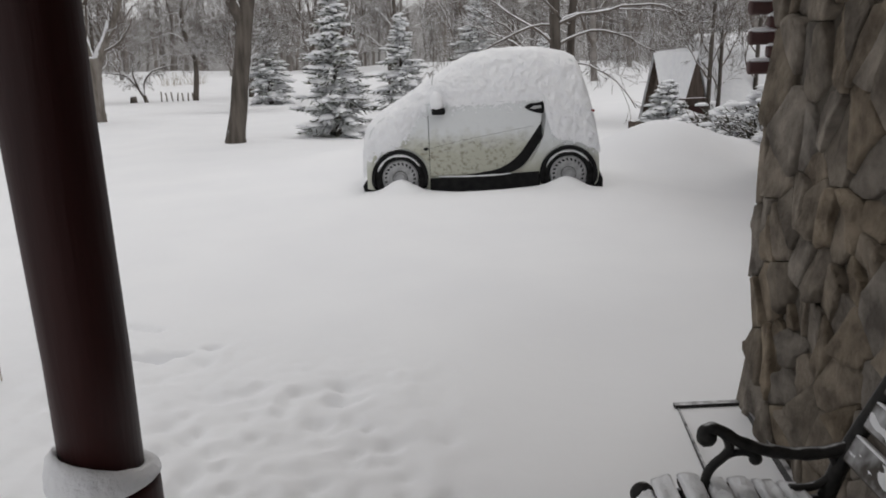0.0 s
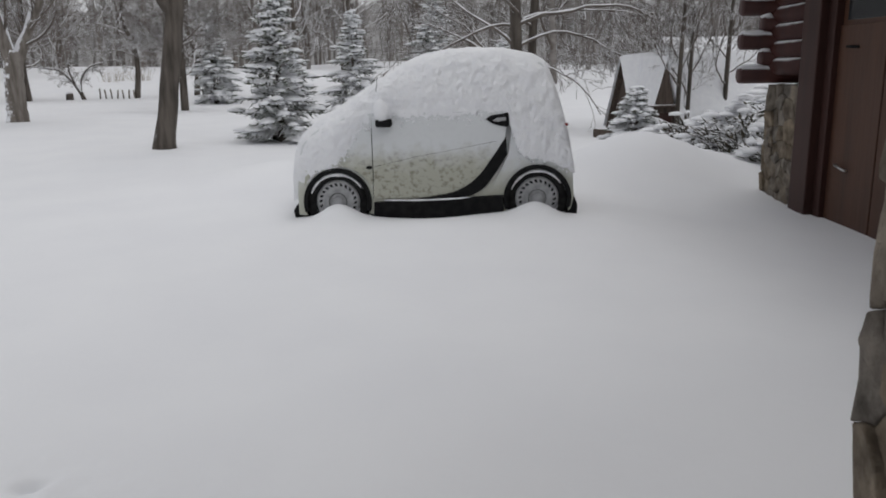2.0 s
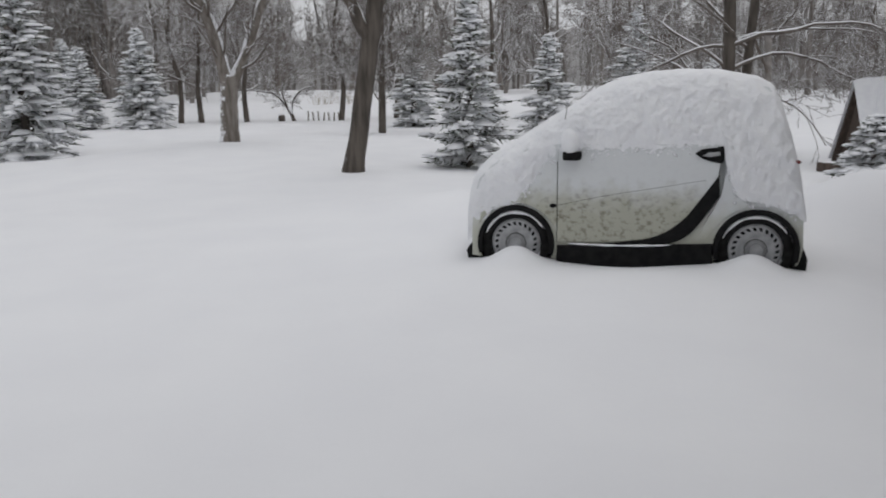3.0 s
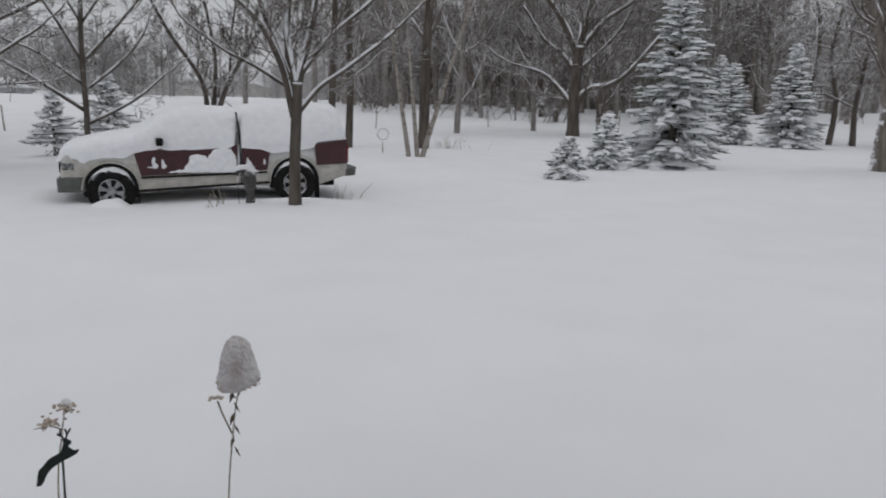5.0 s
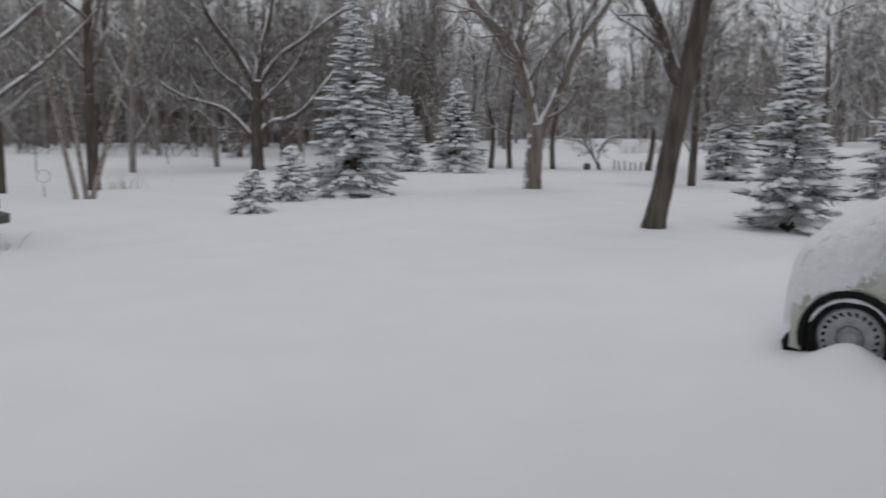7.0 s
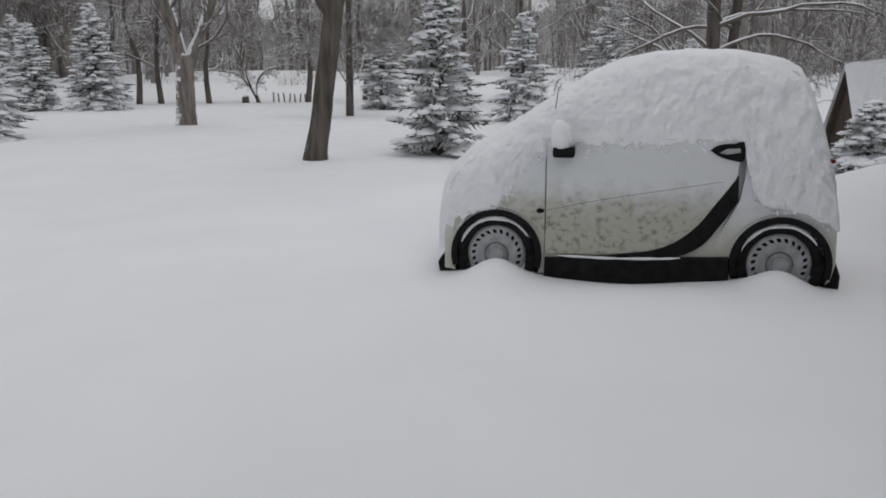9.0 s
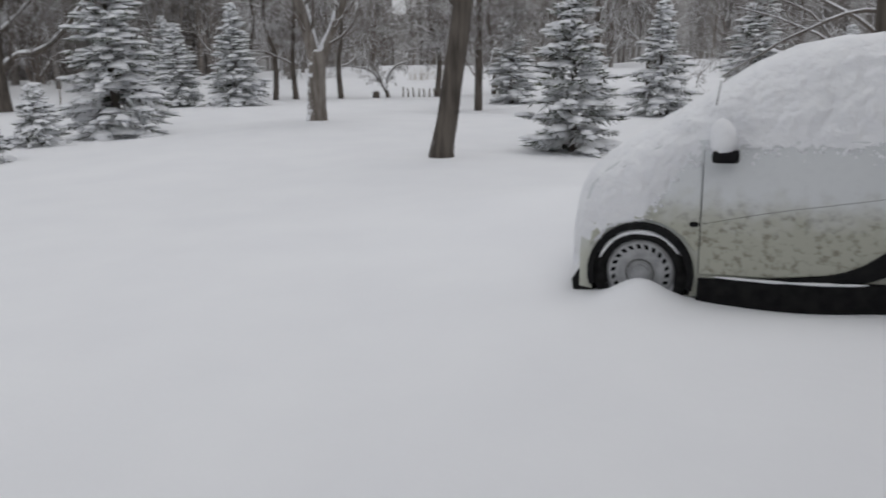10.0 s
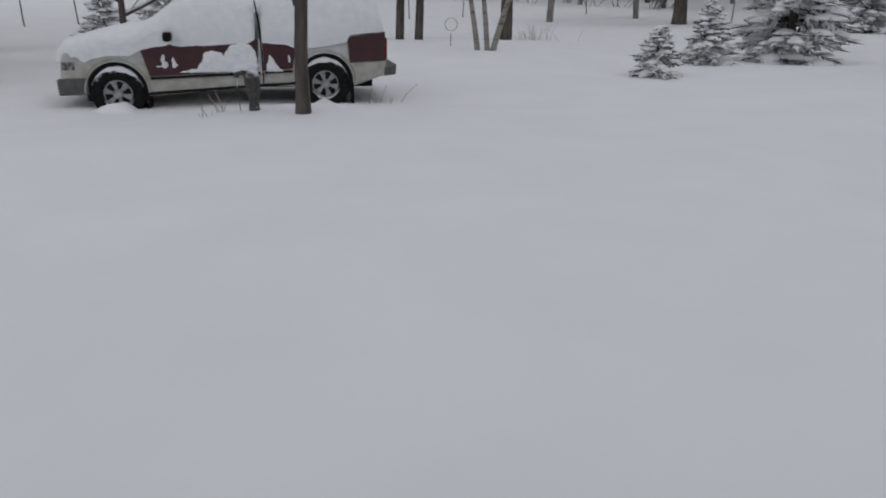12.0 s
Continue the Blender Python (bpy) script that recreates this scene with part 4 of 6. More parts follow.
def slat_snow(m, width, thick, seed, label, low=0.25, y0=-1.265, y1=0.055):
    """A rounded ridge of snow along a slat; m puts it on the slat's face."""
    vs, fs = [], []
    n, c = 60, 9
    for i in range(n + 1):
        y = y0 + (y1 - y0) * i / n
        for k in range(c):
            a = math.pi * k / (c - 1)
            t = thick * max(low - 0.3, low + 0.15 + 0.75 * lump((k * 0.05, y, 0), 7, seed) + 0.3 * lump((k * 0.09, y, 0), 19, seed))
            end = min(1, 12 * (1 - abs(2 * i / n - 1)) + 0.25) ** 0.5
            vs.append((-width * math.cos(a) * (1 + 0.06 * lump((0, y, k), 12, seed)), y, t * end * math.sin(a) ** 0.7 - 0.002))
    for i in range(n):
        for k in range(c - 1):
            a = i * c + k
            fs.append((a, a + 1, a + c + 1, a + c))
    fs += [tuple(range(c)), tuple(n * c + k for k in range(c))[::-1]]
    ob = mesh_ob("bench_snow", vs, fs, M_SNOW)
    ob.matrix_basis = Matrix.Translation((0, -6.40, 0)) @ m
    tagged(ob, label, "snow", kind="stuff")


for k, (x, z, tilt) in enumerate(((1.325, 0.135, -48), (1.372, 0.170, -18), (1.440, 0.180, 0), (1.508, 0.172, 4), (1.576, 0.166, 4), (1.644, 0.160, 4), (1.712, 0.154, 2))):
    bm = bmesh.new()
    box(bm, -0.029, -1.26, -0.011, 0.029, 0.05, 0.011, 0.006)
    m = pose(x, 0, z, 0, tilt, 0)
    part("seat_slat", bm, M_SLAT, bench, "weathered seat slat covered with snow").matrix_basis = m
    slat_snow(m @ Matrix.Translation((0, 0, 0.010)), 0.029, 0.030, 3 + k, "ridge of snow along a bench seat slat", 0.6)
for y in (0.0, -1.22):
    bm = bmesh.new()
    bmesh.ops.create_uvsphere(bm, u_segments=14, v_segments=10, radius=1, matrix=Matrix.Translation((1.315, y + 0.035, 0.145)) @ Matrix.Diagonal((0.034, 0.022, 0.036, 1)))
    part("seat_scroll", bm, M_IRON, bench, "rolled iron seat end", True)
for k in range(4):
    f = 0.25 + 0.22 * k
    bm = bmesh.new()
    box(bm, -0.012, -1.21, -0.04, 0.012, -0.012, 0.04, 0.006)
    ob = part("back_slat", bm, M_SLAT, bench, "weathered back slat covered with snow")
    ob.matrix_basis = pose(1.80 + 0.2 * f, 0, 0.20 + 0.42 * f, 0, 24, 0)
    slat_snow(ob.matrix_basis @ Matrix.Translation((-0.011, 0, 0.004)) @ Matrix.Rotation(radians(-90), 4, "Y"), 0.036, 0.024, 31 + k, "snow plastered on a bench back slat", -0.08, -1.2, -0.015)

# tray with a dark rim at the foot of the wall
tray = thing("boot_tray", pose(0, 0, -0.2), "flat dark-rimmed tray filled with snow by the wall", "tray")
for a, b, nm in (((1.72, -5.085), (2.03, -5.06), "rim_end"), ((2.025, -5.07), (1.975, -6.0), "rim_side"), ((1.735, -5.085), (1.69, -6.0), "rim_side"), ((1.68, -6.0), (1.98, -6.0), "rim_end")):
    d = Vector((b[0] - a[0], b[1] - a[1], 0))
    n = Vector((-d.y, d.x, 0)).normalized() * (0.016 if nm == "rim_end" else 0.010 if a[0] > 2 else 0.004)
    bm = bmesh.new()
    q = [Vector((a[0], a[1], 0)) + n, Vector((a[0], a[1], 0)) - n, Vector((b[0], b[1], 0)) - n, Vector((b[0], b[1], 0)) + n]
    hi = 0.022 if nm == "rim_end" else 0.03 if a[0] > 2 else 0.010
    lo_v = [bm.verts.new(v + Vector((0, 0, -0.1))) for v in q]
    hi_v = [bm.verts.new(v + Vector((0, 0, hi))) for v in q]
    bm.faces.new(hi_v)
    for i in range(4):
        bm.faces.new((lo_v[i], lo_v[(i + 1) % 4], hi_v[(i + 1) % 4], hi_v[i]))
    part(nm, bm, M_IRON, tray, "dark metal rim")


# ---- bare trees ----
def rand_unit(r):
    return Vector((r.gauss(0, 1), r.gauss(0, 1), r.gauss(0, 1))).normalized()


def grow(r, p, d, length, rad, level, depth, vs, fs, thin, up=0.12, kids=(4, 7), spread=(28, 55)):
    """A branch and its side branches."""
    n = 10 if level == 0 else 6 if level == 1 else 3
    path, radii = [p.copy()], [rad]
    dd = d.copy()
    end = max(thin, rad * 0.30)
    for i in range(n):
        dd = (dd + rand_unit(r) * (0.27 if level < 2 else 0.30) + Vector((0, 0, up))).normalized()
        path.append(path[-1] + dd * (length / n))
        radii.append(rad + (end - rad) * (i + 1) / n)
    tube(path, radii, 6 if level == 0 else 4 if level == 1 else 3, False, vs, fs)
    if level >= depth:
        return
    for _ in range(r.randint(*kids)):
        f = r.uniform(0.22, 1.0)
        i = min(int(f * n), n - 1)
        q = path[i].lerp(path[i + 1], f * n - i)
        axis = (path[i + 1] - path[i]).normalized()
        side = axis.cross(rand_unit(r)).normalized()
        a = radians(r.uniform(*spread))
        nd = (axis * math.cos(a) + side * math.sin(a)).normalized()
        grow(r, q, nd, length * r.uniform(0.38, 0.62) * (1.15 - 0.45 * f), max(thin, radii[i] * r.uniform(0.38, 0.55)), level + 1, depth, vs, fs, thin, up, kids, spread)


def bare_tree(name, at, trunk, limbs, label, seed=0, depth=3, thin=0.007, bark=None, kids=(4, 7), up=0.10, leader=True, flare=1.12, group="", sides=12, spread=(28, 55)):
    """trunk: rows of (x, y, z, radius) from the foot; limbs: rows of (height, bearing, rise, length, radius) in degrees and metres."""
    r = random.Random(seed)
    x, y = at
    tree = thing(name, pose(x, y, height(x, y)), label, "tree", group)
    pts = curve_pts([(0, 0, -0.4)] + [q[:3] for q in trunk], 14)
    rad = [interp(p.z, [(-0.4, trunk[0][3] * flare)] + [(q[2], q[3] * (flare if q[2] < 0.05 else 1)) for q in trunk]) for p in pts]
    vs, fs = tube(pts, rad, sides)
    mesh_ob("trunk", vs, fs, bark or M_BARK, tree)
    vs, fs = [], []
    for h, bear, rise, length, lr in limbs:
        i = min(range(len(pts)), key=lambda k: abs(pts[k].z - h))
        d = Vector((-math.sin(radians(bear)) * math.cos(radians(rise)), math.cos(radians(bear)) * math.cos(radians(rise)), math.sin(radians(rise))))
        grow(r, pts[i], d, length, lr, 0, depth, vs, fs, thin, up, kids, spread)
    if leader:
        d = (pts[-1] - pts[-2]).normalized()
        grow(r, pts[-1], d, trunk[-1][2] * 0.55, rad[-1], 0, depth, vs, fs, thin, up, kids, spread)
    mesh_ob("crown", vs, fs, bark if bark is M_BIRCH else M_TWIG, tree, "fine bare branches lined with snow")
    return tree


def limb_ring(r, n, h0, h1, rise, length, rad):
    return [(h0 + (h1 - h0) * k / max(1, n - 1) + r.uniform(-0.15, 0.15), 137 * k + r.uniform(-20, 20), r.uniform(*rise), length * r.uniform(0.75, 1.15) * (1 - 0.35 * k / n), rad * r.uniform(0.75, 1.1) * (1 - 0.4 * k / n)) for k in range(n)]


def stem_tree(at, face, stems, label, seed, thin=0.007, bark=None, twigs=3.0, reach=0.5, depth=3, up=0.06, kids=(4, 6), group="", spread=(28, 58)):
    """A tree of bowed stems: each is a first and last radius and rows of (along, height), along running towards the bearing face."""
    r = random.Random(seed)
    x, y = at
    tree = thing("bare_tree", pose(x, y, height(x, y)), label, "tree", group)
    a = radians(face)
    side, back = Vector((math.cos(a), math.sin(a), 0)), Vector((-math.sin(a), math.cos(a), 0))
    tv, tf, cv, cf, sv, sf = [], [], [], [], [], []
    for k, (r0, r1, rows) in enumerate(stems):
        bow = 0 if k == 0 else r.choice((-1, 1)) * r.uniform(0.15, 0.45)
        s0 = rows[0]
        ctrl = [side * q[0] + back * (bow * math.hypot(q[0] - s0[0], 0.4 * (q[1] - s0[1]))) + Vector((0, 0, q[1])) for q in rows]
        n = 5 * len(rows)
        pts = curve_pts(ctrl, n)
        pts = [p + rand_unit(r) * (0.05 * r1 if 0 < i < n else 0) for i, p in enumerate(pts)]
        rad = [(r0 + (r1 - r0) * (i / n) ** 0.8) * (1 + (0.22 * math.exp(-max(p.z, 0.0) / 0.18) if k == 0 else 0)) for i, p in enumerate(pts)]
        tube(pts, rad, 12 if r0 > 0.06 else 8, True, tv, tf)
        length = sum((q - p).length for p, q in zip(pts, pts[1:]))
        if k:
            ridge, thick = [], []
            for i in range(1, n):
                axis = (pts[i + 1] - pts[i - 1]).normalized()
                over = (Vector((0, 0, 1)) - axis * axis.z).normalized()
                ridge.append(pts[i] + over * (0.80 * rad[i]))
                thick.append(rad[i] * max(0.08, 0.62 + 0.6 * lump(pts[i], 1.6, seed + k)))
            tube(ridge, thick, 7, True, sv, sf)
            for _ in range(int(length * twigs) + 3):
                f = r.uniform(0.12, 1.0)
                i = min(int(f * n), n - 1)
                axis = (pts[i + 1] - pts[i]).normalized()
                sd = axis.cross(rand_unit(r)).normalized()
                b = radians(r.uniform(*spread))
                d = (axis * math.cos(b) + sd * math.sin(b)).normalized()
                grow(r, pts[i], d, length * reach * r.uniform(0.5, 1.1) * (1.15 - 0.6 * f), max(thin, rad[i] * r.uniform(0.22, 0.42)), 1, depth, cv, cf, thin, up, kids, spread)
            grow(r, pts[-1], (pts[-1] - pts[-3]).normalized(), length * 0.6, r1, 0, depth, cv, cf, thin, up, kids, spread)
    mesh_ob("trunk", tv, tf, bark or M_BARK, tree)
    mesh_ob("crown", cv, cf, M_TWIG, tree, "fine bare branches lined with snow")
    mesh_ob("limb_snow", sv, sf, M_SNOW, tree, "broken ridges of snow along the limbs")["kind"] = "stuff"
    return tree


R = random.Random(21)
# the leaning tree near the small car: one snowy stub of a limb, crown above
stem_tree((-4.13, 7.44), 20, [(0.195, 0.135, [(0, -0.4), (0, 0), (0.14, 0.8), (0.33, 2.0), (0.54, 3.2), (0.72, 4.4), (0.85, 5.6)]), (0.115, 0.085, [(0.38, 2.35), (0.20, 2.62), (0.02, 3.15), (-0.18, 3.6), (-0.5, 4.2), (-0.9, 5.2)]), (0.12, 0.07, [(0.82, 5.4), (0.9, 6.6), (0.8, 7.8)]),
          (0.06, 0.03, [(0.68, 4.1), (1.3, 5.0), (2.2, 5.6), (3.2, 6.4)]), (0.06, 0.03, [(0.78, 5.0), (0.2, 6.0), (-0.3, 7.2)])],
          "leaning bare tree with dark ridged bark", 5, 0.006, None, 2.2, 0.45, 3, 0.06)
# the forked pale tree
stem_tree((-10.26, 14.05), 29, [(0.26, 0.24, [(0, -0.4), (0, 0), (0.02, 0.8), (0.06, 1.4), (0.12, 1.8)]), (0.165, 0.105, [(0.02, 1.5), (-0.14, 2.3), (-0.33, 3.1), (-0.75, 4.05), (-1.65, 4.95), (-2.4, 6.3)]),
          (0.11, 0.06, [(-0.40, 3.3), (-0.42, 4.2), (-0.30, 5.1), (-0.6, 6.6)]), (0.135, 0.085, [(0.20, 1.55), (0.44, 2.15), (0.78, 2.9), (1.2, 4.0), (1.9, 4.95), (2.3, 6.3)]), (0.07, 0.04, [(0.95, 3.4), (1.0, 4.3), (0.8, 5.6)])],
          "pale forked bare tree plastered with snow", 9, 0.007, M_BARK_PALE, 3.0, 0.40, 3, 0.04)
# the vase-shaped tree before the pickup
stem_tree((-9.22, -1.70), 69, [(0.082, 0.066, [(0, -0.4), (0, 0), (0, 0.6), (0.02, 1.2), (0.03, 1.6)]), (0.046, 0.024, [(-0.02, 1.15), (-0.17, 1.8), (-0.43, 2.3), (-0.80, 2.65), (-1.25, 3.1)]), (0.052, 0.03, [(0, 1.5), (-0.10, 2.2), (-0.05, 3.1), (-0.15, 3.9)]),
          (0.052, 0.03, [(0.03, 1.5), (0.20, 2.25), (0.32, 3.0), (0.45, 3.9)]), (0.036, 0.018, [(0.04, 1.2), (0.33, 1.55), (0.70, 1.82), (1.30, 2.3), (1.7, 2.7)]), (0.032, 0.018, [(0.08, 1.7), (0.45, 2.2), (0.95, 2.65), (1.4, 3.1)]),
          (0.034, 0.018, [(-0.05, 1.6), (-0.35, 2.35), (-0.60, 3.0), (-0.95, 3.7)]), (0.026, 0.014, [(-0.12, 1.55), (-0.5, 1.78), (-0.85, 1.95), (-1.2, 2.2)])],
          "young vase-shaped bare tree with smooth bark", 12, 0.0045, None, 4.5, 0.36, 3, 0.08, (4, 7))
# beyond the pickup, towards the field
stem_tree((-17.94, -3.13), 83, [(0.078, 0.05, [(0, -0.4), (0, 0), (0.02, 1.0), (-0.02, 2.4), (0.02, 3.9)]), (0.05, 0.03, [(0.02, 3.7), (0, 4.5), (0.05, 5.5)]), (0.046, 0.022, [(-0.02, 1.2), (-0.9, 1.8), (-2.0, 2.5), (-2.6, 3.05)]), (0.046, 0.022, [(0, 0.9), (0.6, 1.2), (1.15, 1.55), (1.7, 2.05)]),
          (0.04, 0.02, [(0.0, 2.2), (0.7, 3.0), (1.4, 3.9), (1.9, 4.6)]), (0.04, 0.02, [(0, 2.2), (-0.5, 3.1), (-1.0, 3.9), (-1.3, 4.6)]), (0.036, 0.018, [(-0.02, 1.75), (-0.9, 2.4), (-1.6, 2.7), (-2.1, 3.3)]), (0.036, 0.018, [(0, 1.6), (0.7, 2.2), (1.2, 2.8), (1.5, 3.6)]), (0.03, 0.016, [(0, 3.0), (0.5, 3.8), (0.7, 4.6)]), (0.03, 0.016, [(0, 3.0), (-0.4, 3.8), (-0.6, 4.7)])],
          "bare tree with wide flat limbs carrying snow", 14, 0.0055, None, 3.2, 0.42, 3, 0.03, (4, 6))
stem_tree((-24.5, -6.75), 93, [(0.20, 0.14, [(0, -0.4), (0, 0), (0.05, 1.5), (0.1, 3.0)]), (0.12, 0.07, [(0.1, 2.9), (0.35, 4.2), (0.8, 5.4), (1.1, 6.8)]), (0.10, 0.06, [(0.1, 2.8), (-0.3, 4.2), (-0.5, 5.5), (-0.9, 6.8)]), (0.09, 0.04, [(0.1, 2.6), (1.1, 3.3), (2.2, 3.6), (3.6, 4.4)]),
          (0.08, 0.04, [(0.08, 2.0), (0.9, 2.3), (1.7, 2.9), (2.8, 3.2)]), (0.08, 0.04, [(0.05, 2.2), (-1.0, 2.9), (-2.0, 3.4), (-3.0, 4.4)]), (0.07, 0.04, [(0.2, 3.4), (1.4, 4.6), (2.4, 5.3), (3.4, 6.4)]), (0.07, 0.04, [(0, 3.2), (-1.3, 4.6), (-2.0, 5.8)])],
          "broad old bare tree with dark trunk", 15, 0.008, None, 3.2, 0.42, 3, 0.04, (5, 7))
stem_tree((-15.6, -6.75), 95, [(0.088, 0.07, [(0, -0.4), (0, 0), (-0.04, 0.6), (0.02, 1.1), (0.02, 1.7)]), (0.055, 0.03, [(0.02, 1.6), (-0.1, 2.5), (-0.3, 3.4), (-0.7, 4.4)]), (0.05, 0.025, [(0.02, 1.5), (0.75, 1.95), (1.6, 2.05), (2.4, 2.6)]), (0.05, 0.025, [(0, 1.1), (-0.5, 1.55), (-1.1, 1.8), (-1.9, 2.4)]),
          (0.05, 0.025, [(0.03, 1.65), (0.4, 2.6), (1.1, 3.6), (1.5, 4.5)]), (0.04, 0.02, [(0.02, 1.3), (0.6, 1.35), (1.3, 1.6), (1.9, 1.7)]), (0.04, 0.02, [(-0.03, 1.9), (-0.9, 2.6), (-1.5, 3.4), (-1.9, 4.3)]), (0.04, 0.02, [(0.1, 1.9), (0.95, 2.7), (1.9, 3.2), (2.7, 3.9)])],
          "low branching bare tree, limbs lined with snow", 16, 0.0055, None, 3.6, 0.42, 3, 0.04, (4, 7))
# more trees behind the two
for k, (x, y, s, lean) in enumerate(((-18.6, -7.55, 0.95, -0.5), (-27.5, -9.3, 1.15, 0.1), (-31.0, -9.6, 1.2, 0.2), (-35.5, -10.4, 1.3, 0.1))):
    bare_tree("bare_tree", (x, y), [(0, 0, 0, 0.13 * s), (0.0, lean * 0.35, 1.0, 0.115 * s), (0, lean, 2.2 * s, 0.10 * s), (0, lean * 1.3, 5 * s, 0.06)],
              limb_ring(R, 13, 1.4 * s, 4.8 * s, (20, 60), 4.2 * s, 0.06), "dark bare tree with a dense twiggy crown", 130 + k, 4, 0.009, None, (4, 6), 0.06, True, 1.12, "trees by the field")
stem_tree((-37.4, 4.8), 75, [(0.22, 0.18, [(0, -0.4), (0, 0), (0.05, 0.4)]), (0.13, 0.06, [(-0.1, 0.1), (-0.4, 2.1), (-1.7, 4.1), (-2.6, 5.8)]), (0.14, 0.06, [(0.15, 0.1), (0.85, 2.1), (1.9, 3.9), (2.9, 5.8)]), (0.12, 0.06, [(0.05, 0.2), (0.25, 3.0), (-0.2, 5.8)]),
          (0.08, 0.04, [(-0.6, 2.5), (-0.5, 4.4), (-1.0, 6.2)]), (0.08, 0.04, [(0.9, 2.2), (1.0, 4.2), (1.3, 6.2)])], "multi-stemmed bare tree at the field edge", 17, 0.010, None, 2.2, 0.40, 3, 0.05)
# birch clump with a big dark trunk behind it
for k, (dx, dy, bear, rise, ln, lr) in enumerate(((0, 0, 170, 80, 3.4, 0.062), (0.1, 0.2, 150, 84, 3.8, 0.06), (0.15, 0.32, -30, 74, 4.4, 0.066))):
    d = Vector((-math.sin(radians(bear)) * math.cos(radians(rise)), math.cos(radians(bear)) * math.cos(radians(rise)), math.sin(radians(rise))))
    bare_tree("birch_tree", (-16.85 + dx, 4.25 + dy), [(0, 0, 0, lr)] + [(*(d * ln * f), lr * (1 - 0.5 * f)) for f in (0.4, 0.75, 1.0)],
              [(ln * 0.7, 60 + 90 * k, 55, 1.8, 0.03), (ln * 0.85, 200 + 90 * k, 60, 1.6, 0.025)], "slender leaning birch stem with pale peeling bark", 30 + k, 3, 0.006, M_BIRCH, (3, 5), 0.1, True, 1.1, "birch clump", 8)
bare_tree("bare_tree", (-24.3, 9.0), [(0, 0, 0, 0.19), (0, 0, 3, 0.17), (0, 0.1, 6, 0.14), (0, 0.1, 9, 0.09)], limb_ring(R, 9, 3.4, 8.5, (25, 55), 4.5, 0.09),
          "tall dark-trunked bare tree", 41, 3, 0.009, None, (4, 7))
stem_tree((-29.5, 20.6), 49, [(0.34, 0.24, [(0, -0.4), (0, 0), (-0.03, 1.6), (0, 3.2), (0.05, 4.4)]), (0.19, 0.10, [(0.05, 4.2), (0.35, 5.8), (0.75, 7.5), (0.9, 9.6)]), (0.15, 0.06, [(-0.15, 1.5), (-0.9, 2.4), (-1.7, 3.05), (-3.2, 3.5)]), (0.18, 0.08, [(0.15, 1.8), (0.75, 2.35), (1.5, 2.5), (2.5, 3.2), (4.1, 5.2)]),
          (0.16, 0.08, [(0, 3.9), (-0.9, 5.6), (-2.0, 7.1), (-2.6, 8.7)]), (0.12, 0.06, [(-0.05, 3.1), (-0.8, 4.0), (-1.7, 4.7), (-2.8, 6.3)]), (0.14, 0.06, [(0.1, 4.1), (1.1, 5.5), (2.4, 6.5), (4.0, 7.8)]), (0.11, 0.05, [(0.1, 3.2), (1.3, 4.4), (2.2, 5.6), (2.8, 7.2)])],
          "wide forked bare oak in the yard", 42, 0.009, None, 2.6, 0.42, 3, 0.04, (5, 7))
bare_tree("bare_tree", (-8.35, 22.0), [(0, 0, 0, 0.13), (0.05, 0, 2.5, 0.11), (0.1, 0, 5, 0.08)], limb_ring(R, 18, 0.9, 4.8, (18, 55), 2.6, 0.035),
          "bare tree with many low snowy limbs", 43, 3, 0.006, None, (6, 9), 0.05)
# trees behind the small car and towards the shed
bare_tree("bare_tree", (2.9, 13.2), [(0, 0, 0, 0.17), (0.0, 0, 2, 0.15), (-0.05, 0, 4, 0.13), (-0.1, 0, 7, 0.09)],
          [(1.2, 75, 38, 3.6, 0.05), (1.7, -80, 36, 3.6, 0.055), (2.0, 95, 40, 3.2, 0.05), (2.3, -95, 30, 3.6, 0.06), (2.6, -60, 20, 3.4, 0.05), (1.4, 100, 25, 3.0, 0.04), (1.2, -110, 28, 2.8, 0.04), (3.0, 60, 35, 3.2, 0.05), (3.4, -60, 35, 3.2, 0.05), (2.8, 80, 20, 3.4, 0.05), (4.5, 120, 45, 3, 0.05)],
          "dark bare tree with arching snow-laden limbs", 44, 3, 0.006, None, (4, 6), -0.07)
bare_tree("bare_tree", (3.35, 13.6), [(0, 0, 0, 0.12), (0.0, 0, 2, 0.11), (0.1, 0, 4, 0.1), (0.1, 0, 7, 0.06)], limb_ring(R, 6, 2.0, 6, (20, 50), 3, 0.05), "slim dark bare tree", 45, 3, 0.006)
for k, (x, y, s) in enumerate(((6.1, 10.2, 1.0), (6.45, 10.6, 0.9), (7.55, 11.4, 1.1))):
    bare_tree("bare_tree", (x, y), [(0, 0, 0, 0.055 * s), (0.03, 0, 0.8, 0.05 * s), (0.05, 0, 1.8, 0.045 * s), (0.1, 0, 3.2 * s, 0.03)],
              limb_ring(R, 8, 0.7, 2.9 * s, (30, 62), 1.7 * s, 0.028), "small bare ornamental tree dusted with snow", 50 + k, 3, 0.0045, None, (4, 7), 0.06, True, 1.2, "small trees by the shed")

